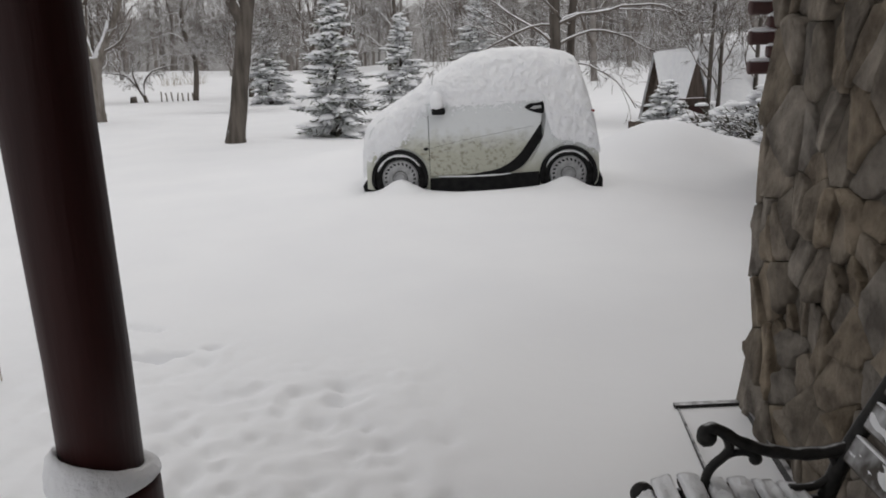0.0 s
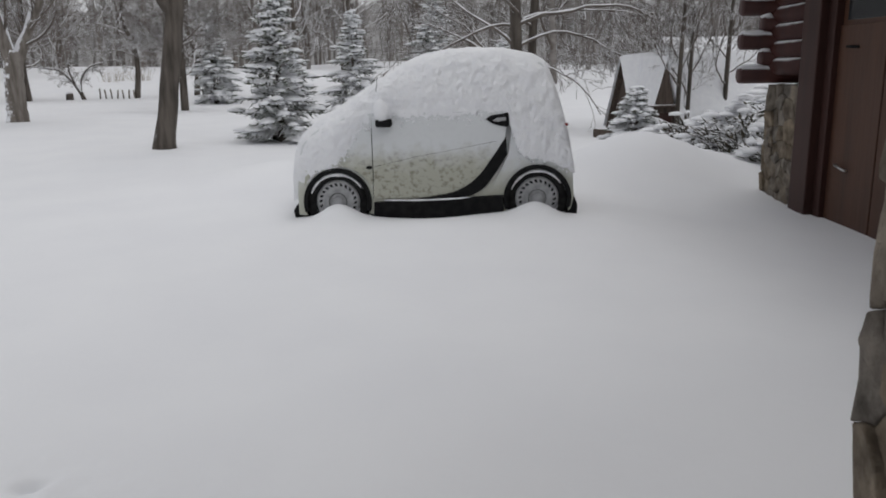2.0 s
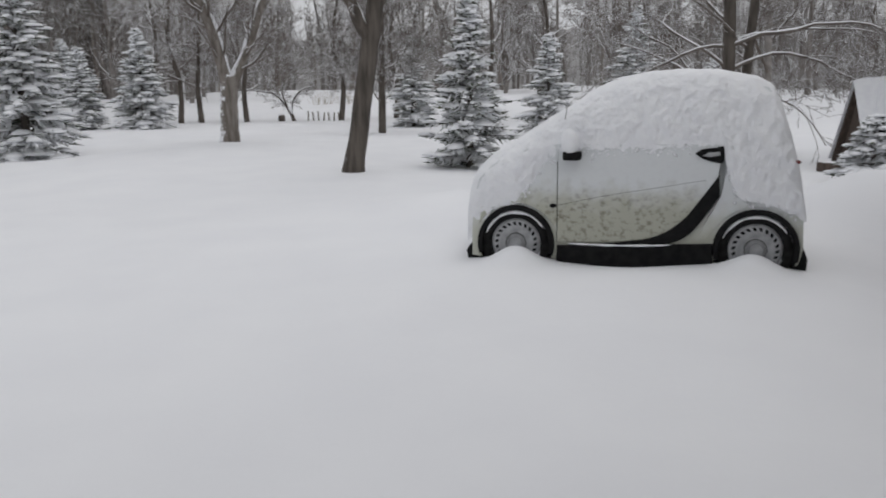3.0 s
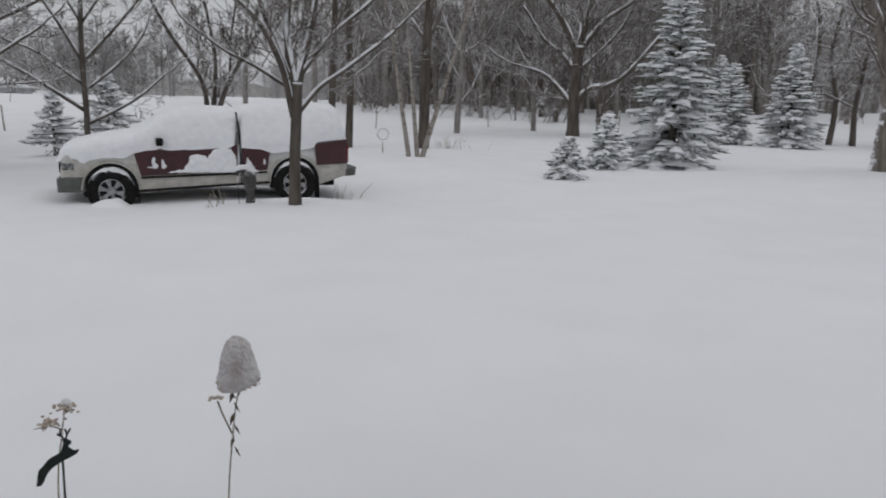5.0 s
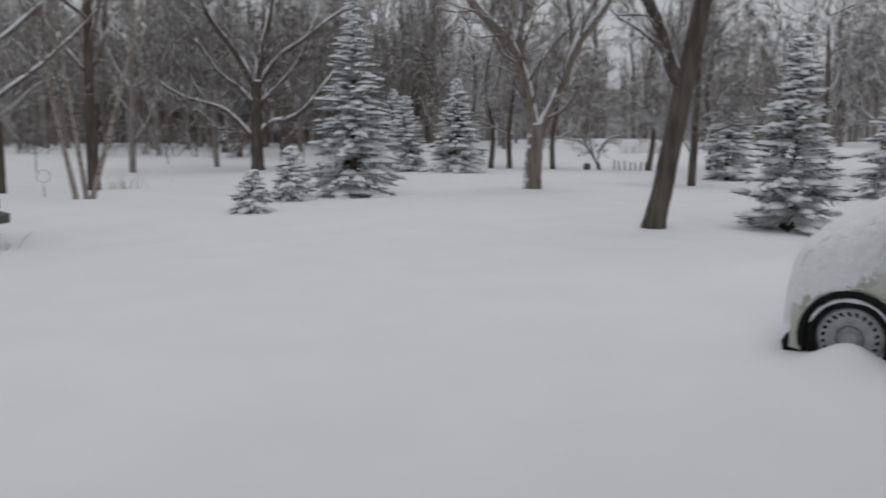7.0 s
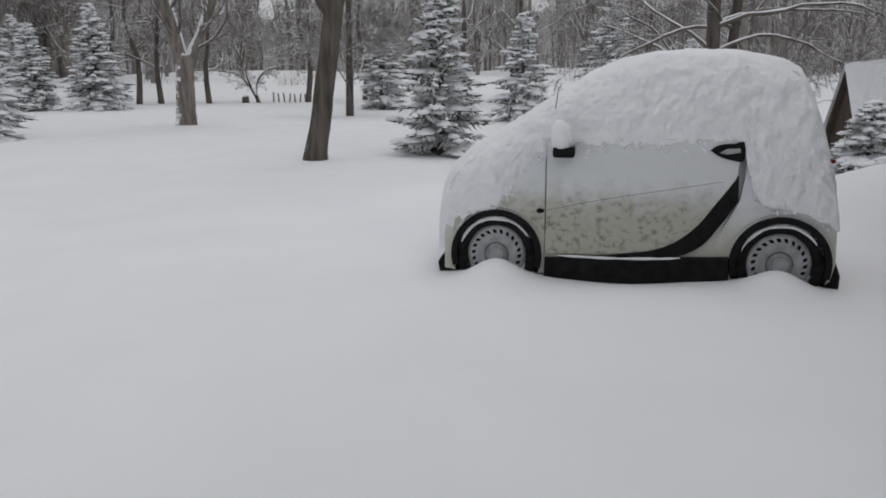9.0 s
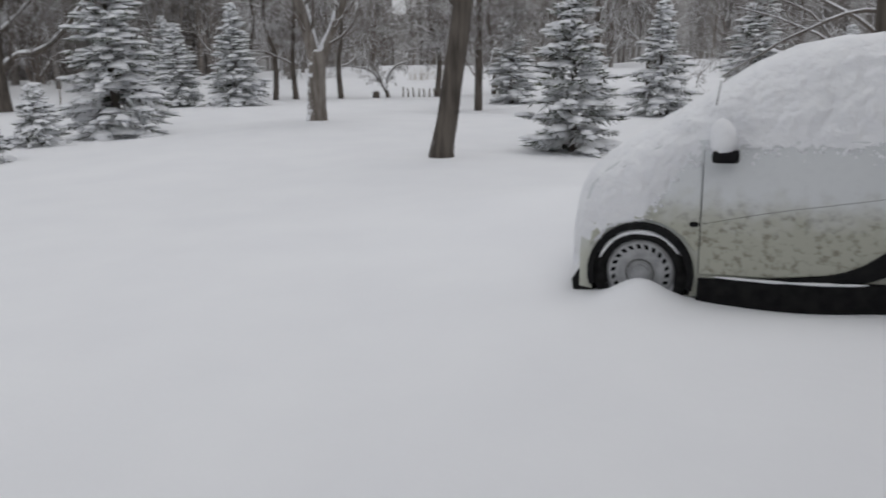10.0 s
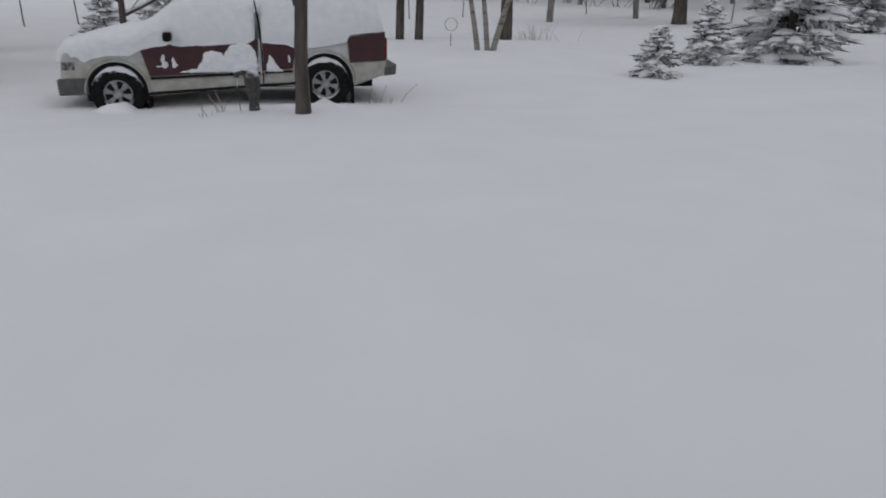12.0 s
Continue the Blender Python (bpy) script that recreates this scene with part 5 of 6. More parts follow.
for k, (x, y, h) in enumerate(((-20.5, 27.9, 6.5), (-19.8, 28.6, 5.5), (-17.9, 29.6, 5.0), (-13.6, 31.4, 6.5), (-23.6, 30.5, 7.0), (-11.2, 33.0, 6.0), (-5.5, 29.5, 6.5), (-3.6, 31.5, 7.0))):
    bare_tree("bare_tree", (x, y), [(0, 0, 0, 0.125), (R.uniform(-0.2, 0.2), 0, h * 0.3, 0.11), (R.uniform(-0.4, 0.4), 0, h * 0.6, 0.085), (R.uniform(-0.4, 0.4), 0, h, 0.045)],
              limb_ring(R, 11, 1.5, h * 0.95, (5, 50), 3.2, 0.05), "slim bare tree at the edge of the wood", 80 + k, 3, 0.008, None, (4, 6), 0.0, True, 1.15, "edge trees")
stem_tree((-15.7, 30.3), 24, [(0.10, 0.08, [(0, -0.3), (0, 0), (-0.1, 0.4)]), (0.07, 0.03, [(-0.1, 0.3), (-0.45, 0.9), (-0.9, 1.35), (-1.6, 1.5)]), (0.06, 0.03, [(-0.1, 0.3), (0.0, 1.0), (0.4, 1.5), (1.0, 1.7)]), (0.05, 0.02, [(-0.3, 0.7), (-0.5, 1.4), (-0.4, 2.0)])],
          "low bowed bush holding snow on its limbs", 71, 0.007, None, 4.0, 0.5, 3, -0.04)

# a close pair beyond the pickup
PR = random.Random(31)
for k, (x, y) in enumerate(((-21.9, 4.3), (-21.7, 4.8))):
    bare_tree("bare_tree", (x, y), [(0, 0, 0, 0.11), (0.02, 0.03, 2.0, 0.10), (0.0, 0.1 - 0.15 * k, 4.5, 0.08), (0.05, 0.1, 7.0, 0.05)], limb_ring(PR, 10, 2.2, 6.6, (20, 55), 2.6, 0.04),
              "slim dark trunk standing in a close pair", 95 + k, 3, 0.007, None, (4, 6), 0.06, True, 1.12, "close pair of trees")

# woodland trees, three built and copied about; trunks in the haze-lightened bark
wood = [bare_tree("woodland_tree", (-48.0, 30.0), [(0, 0, 0, 0.145), (0.1, 0, 4, 0.125), (0.1, 0.1, 8, 0.10), (0, 0.1, 12, 0.06)], limb_ring(R, 12, 2.0, 11, (20, 60), 4.5, 0.06), "tall bare woodland tree", 60, 3, 0.014, M_FAR_HAZE, (4, 6), 0.08, True, 1.2, "woodland trees", 8),
        bare_tree("woodland_tree", (-40.0, 38.0), [(0, 0, 0, 0.12), (-0.2, 0, 4, 0.105), (-0.1, 0.1, 8, 0.09), (0.2, 0.1, 11, 0.05)], limb_ring(R, 12, 1.4, 10, (25, 65), 4.0, 0.05), "tall bare woodland tree", 61, 3, 0.014, M_FAR_HAZE, (4, 6), 0.08, True, 1.2, "woodland trees", 8),
        bare_tree("woodland_tree", (-30.0, 44.0), [(0, 0, 0, 0.17), (0.1, 0, 1.2, 0.15)], [(0.8, 80, 74, 8, 0.12), (0.8, 200, 72, 8, 0.12), (0.9, -40, 70, 7.5, 0.11), (0.7, 300, 66, 7, 0.09)], "multi-stemmed bare woodland tree", 62, 3, 0.014, M_FAR_HAZE, (4, 7), 0.05, False, 1.1, "woodland trees", 8)]
WR = random.Random(77)
spots = [(-43.6, 24.6), (-49.8, 28.4), (-58, 36), (-60, 30), (-52, 20), (-47, 14), (-55, 12), (-62, 18), (-38, 30), (-34, 36), (-30.5, 46), (-27.5, 40.5), (-24, 46), (-36, 44), (-46, 40)]
while len(spots) < 56:
    a, d = radians(WR.uniform(-40, 64)), WR.uniform(38, 80)
    x, y = 0.6 - d * math.sin(a), -5.5 + d * math.cos(a)
    if min((x - q[0]) ** 2 + (y - q[1]) ** 2 for q in spots) > 9 and not (-25 < x < 8 and y < 34) and not (4 < x < 16 and y < 26) and not (6 < math.degrees(a) < 42 and d < 62):
        spots.append((x, y))
for x, y in spots:
    s = WR.uniform(0.75, 1.2)
    c = copy_thing(WR.choice(wood), pose(x, y, height(x, y), WR.uniform(-3, 3), WR.uniform(-3, 3), WR.uniform(0, 360)))
    c.scale = (s, s, s * WR.uniform(0.9, 1.15))

# far woods, beyond counting, in the haze-lightened bark
vs, fs = [], []
for q in range(640):
    a, d = radians(WR.uniform(-42, 66.5)), WR.uniform(75, 135)
    if q > 449:
        a, d = radians(WR.uniform(36, 66)), WR.uniform(62, 105)
    x, y = 0.6 - d * math.sin(a), -5.5 + d * math.cos(a)
    z0, h, lr = base_height(x, y) - 0.5, WR.uniform(9, 17), WR.uniform(0.12, 0.28)
    p0 = Vector((x, y, z0))
    lean = Vector((WR.uniform(-0.08, 0.08), WR.uniform(-0.08, 0.08), 1))
    bend = [rand_unit(WR) * 0.035 * h for _ in range(4)]
    tube([p0, p0 + lean * h * 0.25 + bend[0], p0 + lean * h * 0.5 + bend[1], p0 + lean * h * 0.75 + bend[2], p0 + lean * h], [lr, lr * 0.85, lr * 0.65, lr * 0.4, 0.03], 4, False, vs, fs)
    for _ in range(30):
        f = WR.uniform(0.16, 0.95) ** 0.9
        grow(WR, p0 + lean * h * f, (rand_unit(WR) + Vector((0, 0, 0.6))).normalized(), h * 0.30 * (1.2 - f), lr * 0.26, 2, 3, vs, fs, 0.018, 0.1, (3, 5))
tagged(mesh_ob("far_woods", vs, fs, M_FAR_HAZE), "dense leafless woods with snow on the branches", "woods", kind="stuff")
# small trees far out beyond the field, in the haze-paled grey
vs, fs = [], []
for q in range(125):
    a, d = radians(WR.uniform(64, 104)), WR.uniform(150, 215)
    if q > 89:
        a, d = radians(WR.gauss(81.5, 2.4)), WR.uniform(92, 112)
    x, y = 0.6 - d * math.sin(a), -5.5 + d * math.cos(a)
    p0, h, lr = Vector((x, y, base_height(x, y) - 0.5)), WR.uniform(5, 10), WR.uniform(0.1, 0.2)
    tube([p0, p0 + Vector((0, 0, h * 0.5)), p0 + Vector((0, 0, h))], [lr, lr * 0.7, 0.03], 4, False, vs, fs)
    for _ in range(26):
        f = WR.uniform(0.15, 0.95)
        grow(WR, p0 + Vector((0, 0, h * f)), (rand_unit(WR) + Vector((0, 0, 0.6))).normalized(), h * 0.42 * (1.2 - f), lr * 0.26, 2, 3, vs, fs, 0.03, 0.1, (4, 6))
tagged(mesh_ob("distant_trees", vs, fs, M_BACK_HAZE), "distant trees beyond the field, haze in their pale colour", "trees", kind="stuff")
# bare bushes along the edge of the wood
vs, fs = [], []
for _ in range(110):
    a, d = radians(WR.uniform(-38, 64)), WR.uniform(44, 90)
    x, y = 0.6 - d * math.sin(a), -5.5 + d * math.cos(a)
    if (3 < x < 16 and y < 26) or 6 < math.degrees(a) < 42:
        continue
    for _ in range(WR.randint(5, 10)):
        d0 = Vector((WR.gauss(0, 0.5), WR.gauss(0, 0.5), 1)).normalized()
        grow(WR, Vector((x + WR.gauss(0, 0.4), y + WR.gauss(0, 0.4), height(x, y) - 0.1)), d0, WR.uniform(1.2, 2.6), 0.022, 1, 3, vs, fs, 0.009, 0.05, (4, 6))
tagged(mesh_ob("undergrowth", vs, fs, M_TWIG), "tangled bare undergrowth powdered with snow", "bushes", kind="stuff")

# the most distant tree line; haze is mixed into its flat grey
vs, fs = [], []
n = 420
for i in range(n + 1):
    a = radians(-75 + 195 * i / n)
    wooded = smooth_step(71, 63, math.degrees(a))
    d = 150 + 110 * (1 - wooded)
    h = (6.5 + (10 + 8 * smooth_step(30, 45, math.degrees(a))) * wooded) * (0.75 + 0.25 * noise.noise(Vector((i * 0.05, 0, 0)))) + 2.2 * noise.noise(Vector((i * 0.31, 3, 0))) + 1.2 * noise.noise(Vector((i * 1.3, 5, 0)))
    x, y = 0.6 - d * math.sin(a), -5.5 + d * math.cos(a)
    for f in (0, 0.35, 0.7, 1.0):
        j = 3.0 * noise.noise(Vector((i * 0.6, f * 5, 1)))
        vs.append((x - (f * 6 + j) * math.sin(a), y + (f * 6 + j) * math.cos(a), -1 + (h + 1) * f))
for i in range(n):
    for k in range(3):
        a = i * 4 + k
        fs.append((a, a + 4, a + 5, a + 1))
tagged(mesh_ob("backdrop_woods", vs, fs, M_BACK_HAZE), "distant wooded ridge, haze mixed into its grey", "backdrop", kind="structure")


# ---- spruces ----
def spindle(vs, fs, p, d, length, w, flat):
    """A spray of needles: a flat tapered spindle."""
    u = d.cross(Vector((0, 0, 1)))
    u = u.normalized() if u.length > 1e-3 else Vector((1, 0, 0))
    v = u.cross(d).normalized()
    b = len(vs)
    m = p + d * (length * 0.42)
    for q in (p, m + u * w, m + v * (w * flat), m - u * w, m - v * (w * flat), p + d * length):
        vs.append((q.x, q.y, q.z))
    for i in range(4):
        fs.append((b, b + 1 + (i + 1) % 4, b + 1 + i))
        fs.append((b + 5, b + 1 + i, b + 1 + (i + 1) % 4))


def blob(vs, fs, p, sx, sy, sz, yaw, r):
    """A small lump of snow, flat below."""
    b = len(vs)
    c, s = math.cos(yaw), math.sin(yaw)
    rings = ((0.0, 1.0), (0.55, 0.82), (0.9, 0.42))
    n = 7
    for h, q in rings:
        for k in range(n):
            a = 2 * math.pi * k / n
            k1 = q * r.uniform(0.8, 1.15)
            x, y = sx * k1 * math.cos(a), sy * k1 * math.sin(a)
            vs.append((p.x + x * c - y * s, p.y + x * s + y * c, p.z + sz * h))
    vs.append((p.x, p.y, p.z + sz))
    for j in range(2):
        for k in range(n):
            a0, a1 = b + j * n + k, b + j * n + (k + 1) % n
            fs.append((a0, a1, a1 + n, a0 + n))
    for k in range(n):
        fs.append((b + 2 * n + k, b + 2 * n + (k + 1) % n, b + 3 * n))
    fs.append(tuple(b + k for k in range(n))[::-1])


def spruce(at, h, radius, seed, label, group="", droop=0.25, sparse=1.0, snow=1.0, skirt=0.06, dens=1.0):
    r = random.Random(seed)
    x, y = at
    tree = thing("spruce_tree", pose(x, y, height(x, y)), label, "tree", group)
    vs, fs = tube([Vector((0, 0, -0.3)), Vector((0, 0, h * 0.4)), Vector((0, 0, h * 0.98))], [0.020 * h + 0.02, 0.013 * h, 0.006], 8)
    mesh_ob("trunk", vs, fs, M_BARK, tree)
    vs, fs, sv, sf, bv, bf = [], [], [], [], [], []
    levels = int(9 + 2.3 * h)
    for li in range(levels):
        f = skirt + (0.985 - skirt) * (li / levels) ** 0.94
        z = h * f
        ln0 = radius * (1 - f) ** (0.92 if h > 2 else 1.05) + 0.04
        for k in range(max(6, int(r.uniform(11, 15) * sparse))):
            a = r.uniform(0, 2 * math.pi)
            ln = ln0 * r.uniform(0.62, 1.12)
            out = Vector((math.cos(a), math.sin(a), 0))
            rise = 0.45 * f - droop * (1 - f)
            p = Vector((0, 0, z + r.uniform(-0.4, 0.4) * h / levels))
            path = [p]
            segs = 5
            for s in range(segs):
                g = (s + 0.5) / segs
                d = (out + Vector((0, 0, rise - droop * g + 0.55 * droop * g * g * 2))).normalized()
                path.append(path[-1] + d * (ln / segs))
            tube(path, [0.010 + 0.010 * ln * (1 - s / segs) for s in range(segs + 1)], 3, False, bv, bf)
            cnt = max(9, int(ln * 36 * dens))
            for q in range(cnt):
                g = 0.18 + 0.82 * (q + r.random()) / cnt
                i = min(int(g * segs), segs - 1)
                pp = path[i].lerp(path[i + 1], g * segs - i)
                ax = (path[i + 1] - path[i]).normalized()
                sd = ax.cross(Vector((0, 0, 1))).normalized() * r.choice((-1, 1))
                sl = (0.10 + 0.34 * ln * (1.08 - g)) * r.uniform(0.7, 1.2)
                dd = (ax * r.uniform(0.55, 1.0) + sd * r.uniform(0.5, 1.0) + Vector((0, 0, r.uniform(-0.8, 0.4)))).normalized()
                spindle(vs, fs, pp, dd, sl, 0.016 + 0.042 * sl, 0.6)
            spindle(vs, fs, path[-2], (path[-1] - path[-2]).normalized(), ln * 0.34 + 0.05, 0.03 + 0.03 * ln, 0.6)
            for q in range(3):
                if r.random() < 0.85 * snow:
                    g = r.uniform(0.35, 1.0)
                    i = min(int(g * segs), segs - 1)
                    pp = path[i].lerp(path[i + 1], g * segs - i)
                    w = (0.055 * min(1, 0.4 + 0.3 * h) + 0.18 * ln * (1.15 - g)) * r.uniform(0.7, 1.5)
                    blob(sv, sf, pp + Vector((r.uniform(-0.03, 0.03), r.uniform(-0.03, 0.03), 0.02)), w * 1.7, w, w * 0.5 + 0.012, a, r)
    mesh_ob("bough_wood", bv, bf, M_TWIG, tree)["kind"] = "stuff"
    mesh_ob("needles", vs, fs, M_NEEDLE, tree, "dark green needle sprays", smooth=False)["kind"] = "stuff"
    mesh_ob("bough_snow", sv, sf, M_SNOW, tree, "pads of snow on the boughs")["kind"] = "stuff"
    return tree


SP = "snow-laden green spruce"
spruce((-2.39, 9.62), 3.55, 1.05, 1, "young spruce with open snowy boughs beside the yard", "", 0.08, 0.85, 0.75, 0.04, 1.1)
spruce((-16.23, 13.1), 6.3, 1.75, 2, "tall spruce with heavy tiers of snow", "yard spruces", 0.32, 0.95, 1.15)
spruce((-12.95, 6.2), 0.95, 0.66, 3, "small young spruce nearly buried in snow", "yard spruces", 0.2, 0.8, 1.5, 0.02)
spruce((-14.6, 8.9), 1.42, 0.78, 4, "small snow-covered spruce beside the tall one", "yard spruces", 0.25, 1.0, 1.1, 0.04)
spruce((-18.8, 22.5), 4.1, 1.5, 5, "broad spruce at the wood's edge", "edge spruces", 0.3, 1.0, 0.9)
spruce((-21.6, 22.4), 3.5, 1.3, 6, "spruce behind the tall one", "edge spruces", 0.3, 1.0, 0.9)
spruce((-26.5, 27.5), 4.2, 1.6, 7, "broad spruce by the bare trees", "edge spruces", 0.3, 1.0, 0.9)
spruce((-8.6, 27.0), 4.0, 1.35, 8, "spruce behind the leaning tree", "edge spruces", 0.3, 0.9, 0.8)
spruce((-1.85, 19.2), 3.3, 1.3, 9, "spruce beyond the small car", "edge spruces", 0.3, 0.8, 0.75)
spruce((-22.6, -3.35), 1.75, 0.85, 10, "pale young spruce by the field", "field spruces", 0.15, 0.45, 0.9, 0.12, 0.6)
spruce((-25.0, -1.65), 2.3, 1.25, 11, "pale young spruce by the field", "field spruces", 0.15, 0.5, 1.0, 0.06, 0.7)
spruce((4.75, 8.3), 1.15, 0.72, 12, "small snowy spruce before the shed", "shed spruces", 0.25, 0.9, 1.3, 0.02)
spruce((8.2, 8.6), 3.4, 1.3, 13, "spruce with long snowy boughs by the shed", "shed spruces", 0.25, 0.7, 1.0, 0.03)
spruce((0.8, 30.0), 5.0, 1.9, 14, "snowy spruce deep in the woods", "edge spruces", 0.3, 0.9, 0.9)
spruce((3.6, 25.0), 2.6, 1.3, 15, "low snowy spruce behind the car", "edge spruces", 0.3, 0.9, 1.0)


def shrub(at, w, h, seed, label):
    r = random.Random(seed)
    x, y = at
    ob = thing("juniper_shrub", pose(x, y, height(x, y)), label, "shrub", "shrubs by the garage")
    vs, fs, sv, sf = [], [], [], []
    for _ in range(int(430 * w)):
        a = r.uniform(0, 2 * math.pi)
        q = math.sqrt(r.random())
        p = Vector((w * 0.75 * q * math.cos(a), w * 0.75 * q * math.sin(a), r.uniform(0.0, 0.8) * h * (1.1 - 0.7 * q)))
        d = (Vector((math.cos(a), math.sin(a), r.uniform(0.0, 0.9))) + rand_unit(r) * 0.5).normalized()
        spindle(vs, fs, p, d, r.uniform(0.10, 0.26), 0.026, 0.7)
    for _ in range(int(60 * w)):
        a = r.uniform(0, 2 * math.pi)
        q = math.sqrt(r.random())
        p = Vector((w * 0.95 * q * math.cos(a), w * 0.95 * q * math.sin(a), h * (0.95 - 0.75 * q * q) * r.uniform(0.6, 1.05)))
        s = r.uniform(0.06, 0.15)
        blob(sv, sf, p, s * 1.3, s, s * 0.55, a, r)
    mesh_ob("foliage", vs, fs, M_NEEDLE_B, ob, "brownish green foliage", smooth=False)["kind"] = "stuff"
    mesh_ob("foliage_snow", sv, sf, M_SNOW, ob, "lumps of snow on the foliage")["kind"] = "stuff"
    return ob


for k, (x, y, w, h) in enumerate(((5.5, 4.6, 1.0, 0.95), (5.0, 5.9, 0.85, 0.75), (6.3, 5.6, 1.15, 1.15), (4.85, 7.2, 0.55, 0.35), (5.7, 3.4, 0.8, 0.6), (7.2, 6.6, 1.2, 1.1))):
    shrub((x, y), w, h, 90 + k, "low juniper shrub bowed under snow")


# ---- shed, fences, small things of the yard ----
def shed():
    m = pose(5.15, 11.4, -0.45, 0, 0, 12)
    ob = thing("garden_shed", m, "small steep-roofed brown shed with a gabled porch, roof white with snow", "shed")
    # the ridge runs along local x; the eaves lie at local y -0.95 and 0.95
    L, H, W = 4.2, 1.86, 0.68
    part("gable_end", plate([(-W, 0.0), (-W + 0.05, 0.35), (0, H - 0.12), (W - 0.05, 0.35), (W, 0.0)], 0.0, 0.06), M_SHED, ob, "brown boarded gable").matrix_basis = pose(0.12, 0, 0, 0, 0, -90)
    part("gable_end", plate([(-W, 0.0), (-W + 0.05, 0.35), (0, H - 0.12), (W - 0.05, 0.35), (W, 0.0)], 0.0, 0.06), M_SHED, ob).matrix_basis = pose(L, 0, 0, 0, 0, -90)
    for s in (-1, 1):
        bm = bmesh.new()
        a = [bm.verts.new(p) for p in ((0, 0, H), (L, 0, H), (L, s * (W + 0.1), 0.22), (0, s * (W + 0.1), 0.22))]
        b = [bm.verts.new(p) for p in ((0, 0, H - 0.07), (L, 0, H - 0.07), (L, s * (W + 0.05), 0.17), (0, s * (W + 0.05), 0.17))]
        bm.faces.new(a)
        bm.faces.new(b)
        for i in range(4):
            bm.faces.new((a[i], a[(i + 1) % 4], b[(i + 1) % 4], b[i]))
        part("roof", bm, M_SHED, ob, "steep boarded roof slope")
    bm = bmesh.new()
    box(bm, 0.15, -W + 0.06, 0, L - 0.05, -W + 0.1, 0.35)
    part("wall", bm, M_SHED, ob, "brown boarded wall")
    # gabled porch on the near slope
    g = part("porch_gable", plate([(-0.34, -0.2), (-0.34, 0.35), (0, 1.78), (0.34, 0.35), (0.34, -0.2)], -1.30, -1.24), M_SHED, ob, "brown porch gable")
    g.location = (0.44, 0, 0)
    bm = bmesh.new()
    box(bm, 0.28, -1.33, -0.1, 0.60, -1.305, 0.66)
    part("shed_door", bm, M_FRAME, ob, "dark shed door")
    for s in (-1, 1):
        bm = bmesh.new()
        a = [bm.verts.new(p) for p in ((0.44, -1.36, 1.88), (0.44, 0.0, 1.88), (0.44 + s * 0.44, -0.9, 0.30), (0.44 + s * 0.44, -1.36, 0.30))]
        b = [bm.verts.new(Vector(p) - Vector((0, 0, 0.06))) for p in ((0.44, -1.36, 1.88), (0.44, 0.0, 1.88), (0.44 + s * 0.44, -0.9, 0.30), (0.44 + s * 0.44, -1.36, 0.30))]
        bm.faces.new(a)
        bm.faces.new(b)
        for i in range(4):
            bm.faces.new((a[i], a[(i + 1) % 4], b[(i + 1) % 4], b[i]))
        part("porch_roof", bm, M_SNOW, ob, "snow-covered porch roof slope")
    bm = bmesh.new()
    box(bm, 0.03, -1.50, 0.80, 0.62, -1.28, 0.84, 0.01)
    part("porch_shelf", bm, M_SHED, ob, "small board shelf")
    # a taller wing behind
    bm = bmesh.new()
    box(bm, 1.95, 0.9, 0, L + 1.2, 2.6, 0.9)
    part("rear_wing_wall", bm, M_SHED, ob, "brown boarded rear wall")
    part("rear_roof", plate([(0.4, 0.8), (0.95, 1.75), (1.75, 2.35), (2.55, 1.75), (3.1, 0.8)], -L - 1.3, -1.9, 0.1), M_SNOW, ob, "snow-covered rear roof").matrix_basis = pose(0, 0, 0, 0, 0, 90)
    # snow on the roofs
    vs, fs = [], []
    nx, ny = 40, 16
    for s in (-1, 1):
        b = len(vs)
        for i in range(nx + 1):
            for k in range(ny + 1):
                f = k / ny
                x, y, z = -0.05 + (L + 0.1) * i / nx, s * f * (W + 0.14), H - f * (H - 0.22)
                edge = min(1, 6 * min(i / nx, 1 - i / nx)) ** 0.5 * min(1, 6 * (1.02 - f)) ** 0.5
                vs.append((x, y, z + 0.02 + 0.09 * edge + 0.02 * lump((x, y, z), 3)))
        for i in range(nx):
            for k in range(ny):
                a = b + i * (ny + 1) + k
                fs.append((a, a + 1, a + ny + 2, a + ny + 1))
    sn = mesh_ob("shed_snow", vs, fs, M_SNOW)
    sn.matrix_basis = m
    tagged(sn, "smooth blanket of snow on the shed roof", "snow", kind="stuff")


shed()
bm = bmesh.new()
box(bm, -0.17, -0.14, -0.1, 0.17, 0.14, 0.20, 0.02)
cr = tagged(part("wooden_box", bm, M_SHED), "low weathered wooden box beside the shed", "box")
cr.matrix_basis = pose(4.6, 10.6, height(4.6, 10.6), 0, 0, 20)

# fence posts at the field and wood edge
fp = thing("fence_post", pose(-32.8, -7.5, height(-32.8, -7.5)), "thin weathered fence post in the snow", "fence post", "field fence posts")
vs, fs = tube([Vector((0, 0, -0.3)), Vector((0.01, 0, 0.5)), Vector((0, 0, 1.0)), Vector((0, 0, 1.03))], [0.030, 0.028, 0.026, 0.016], 7)
mesh_ob("stake", vs, fs, M_POSTW, fp)
FR = random.Random(5)
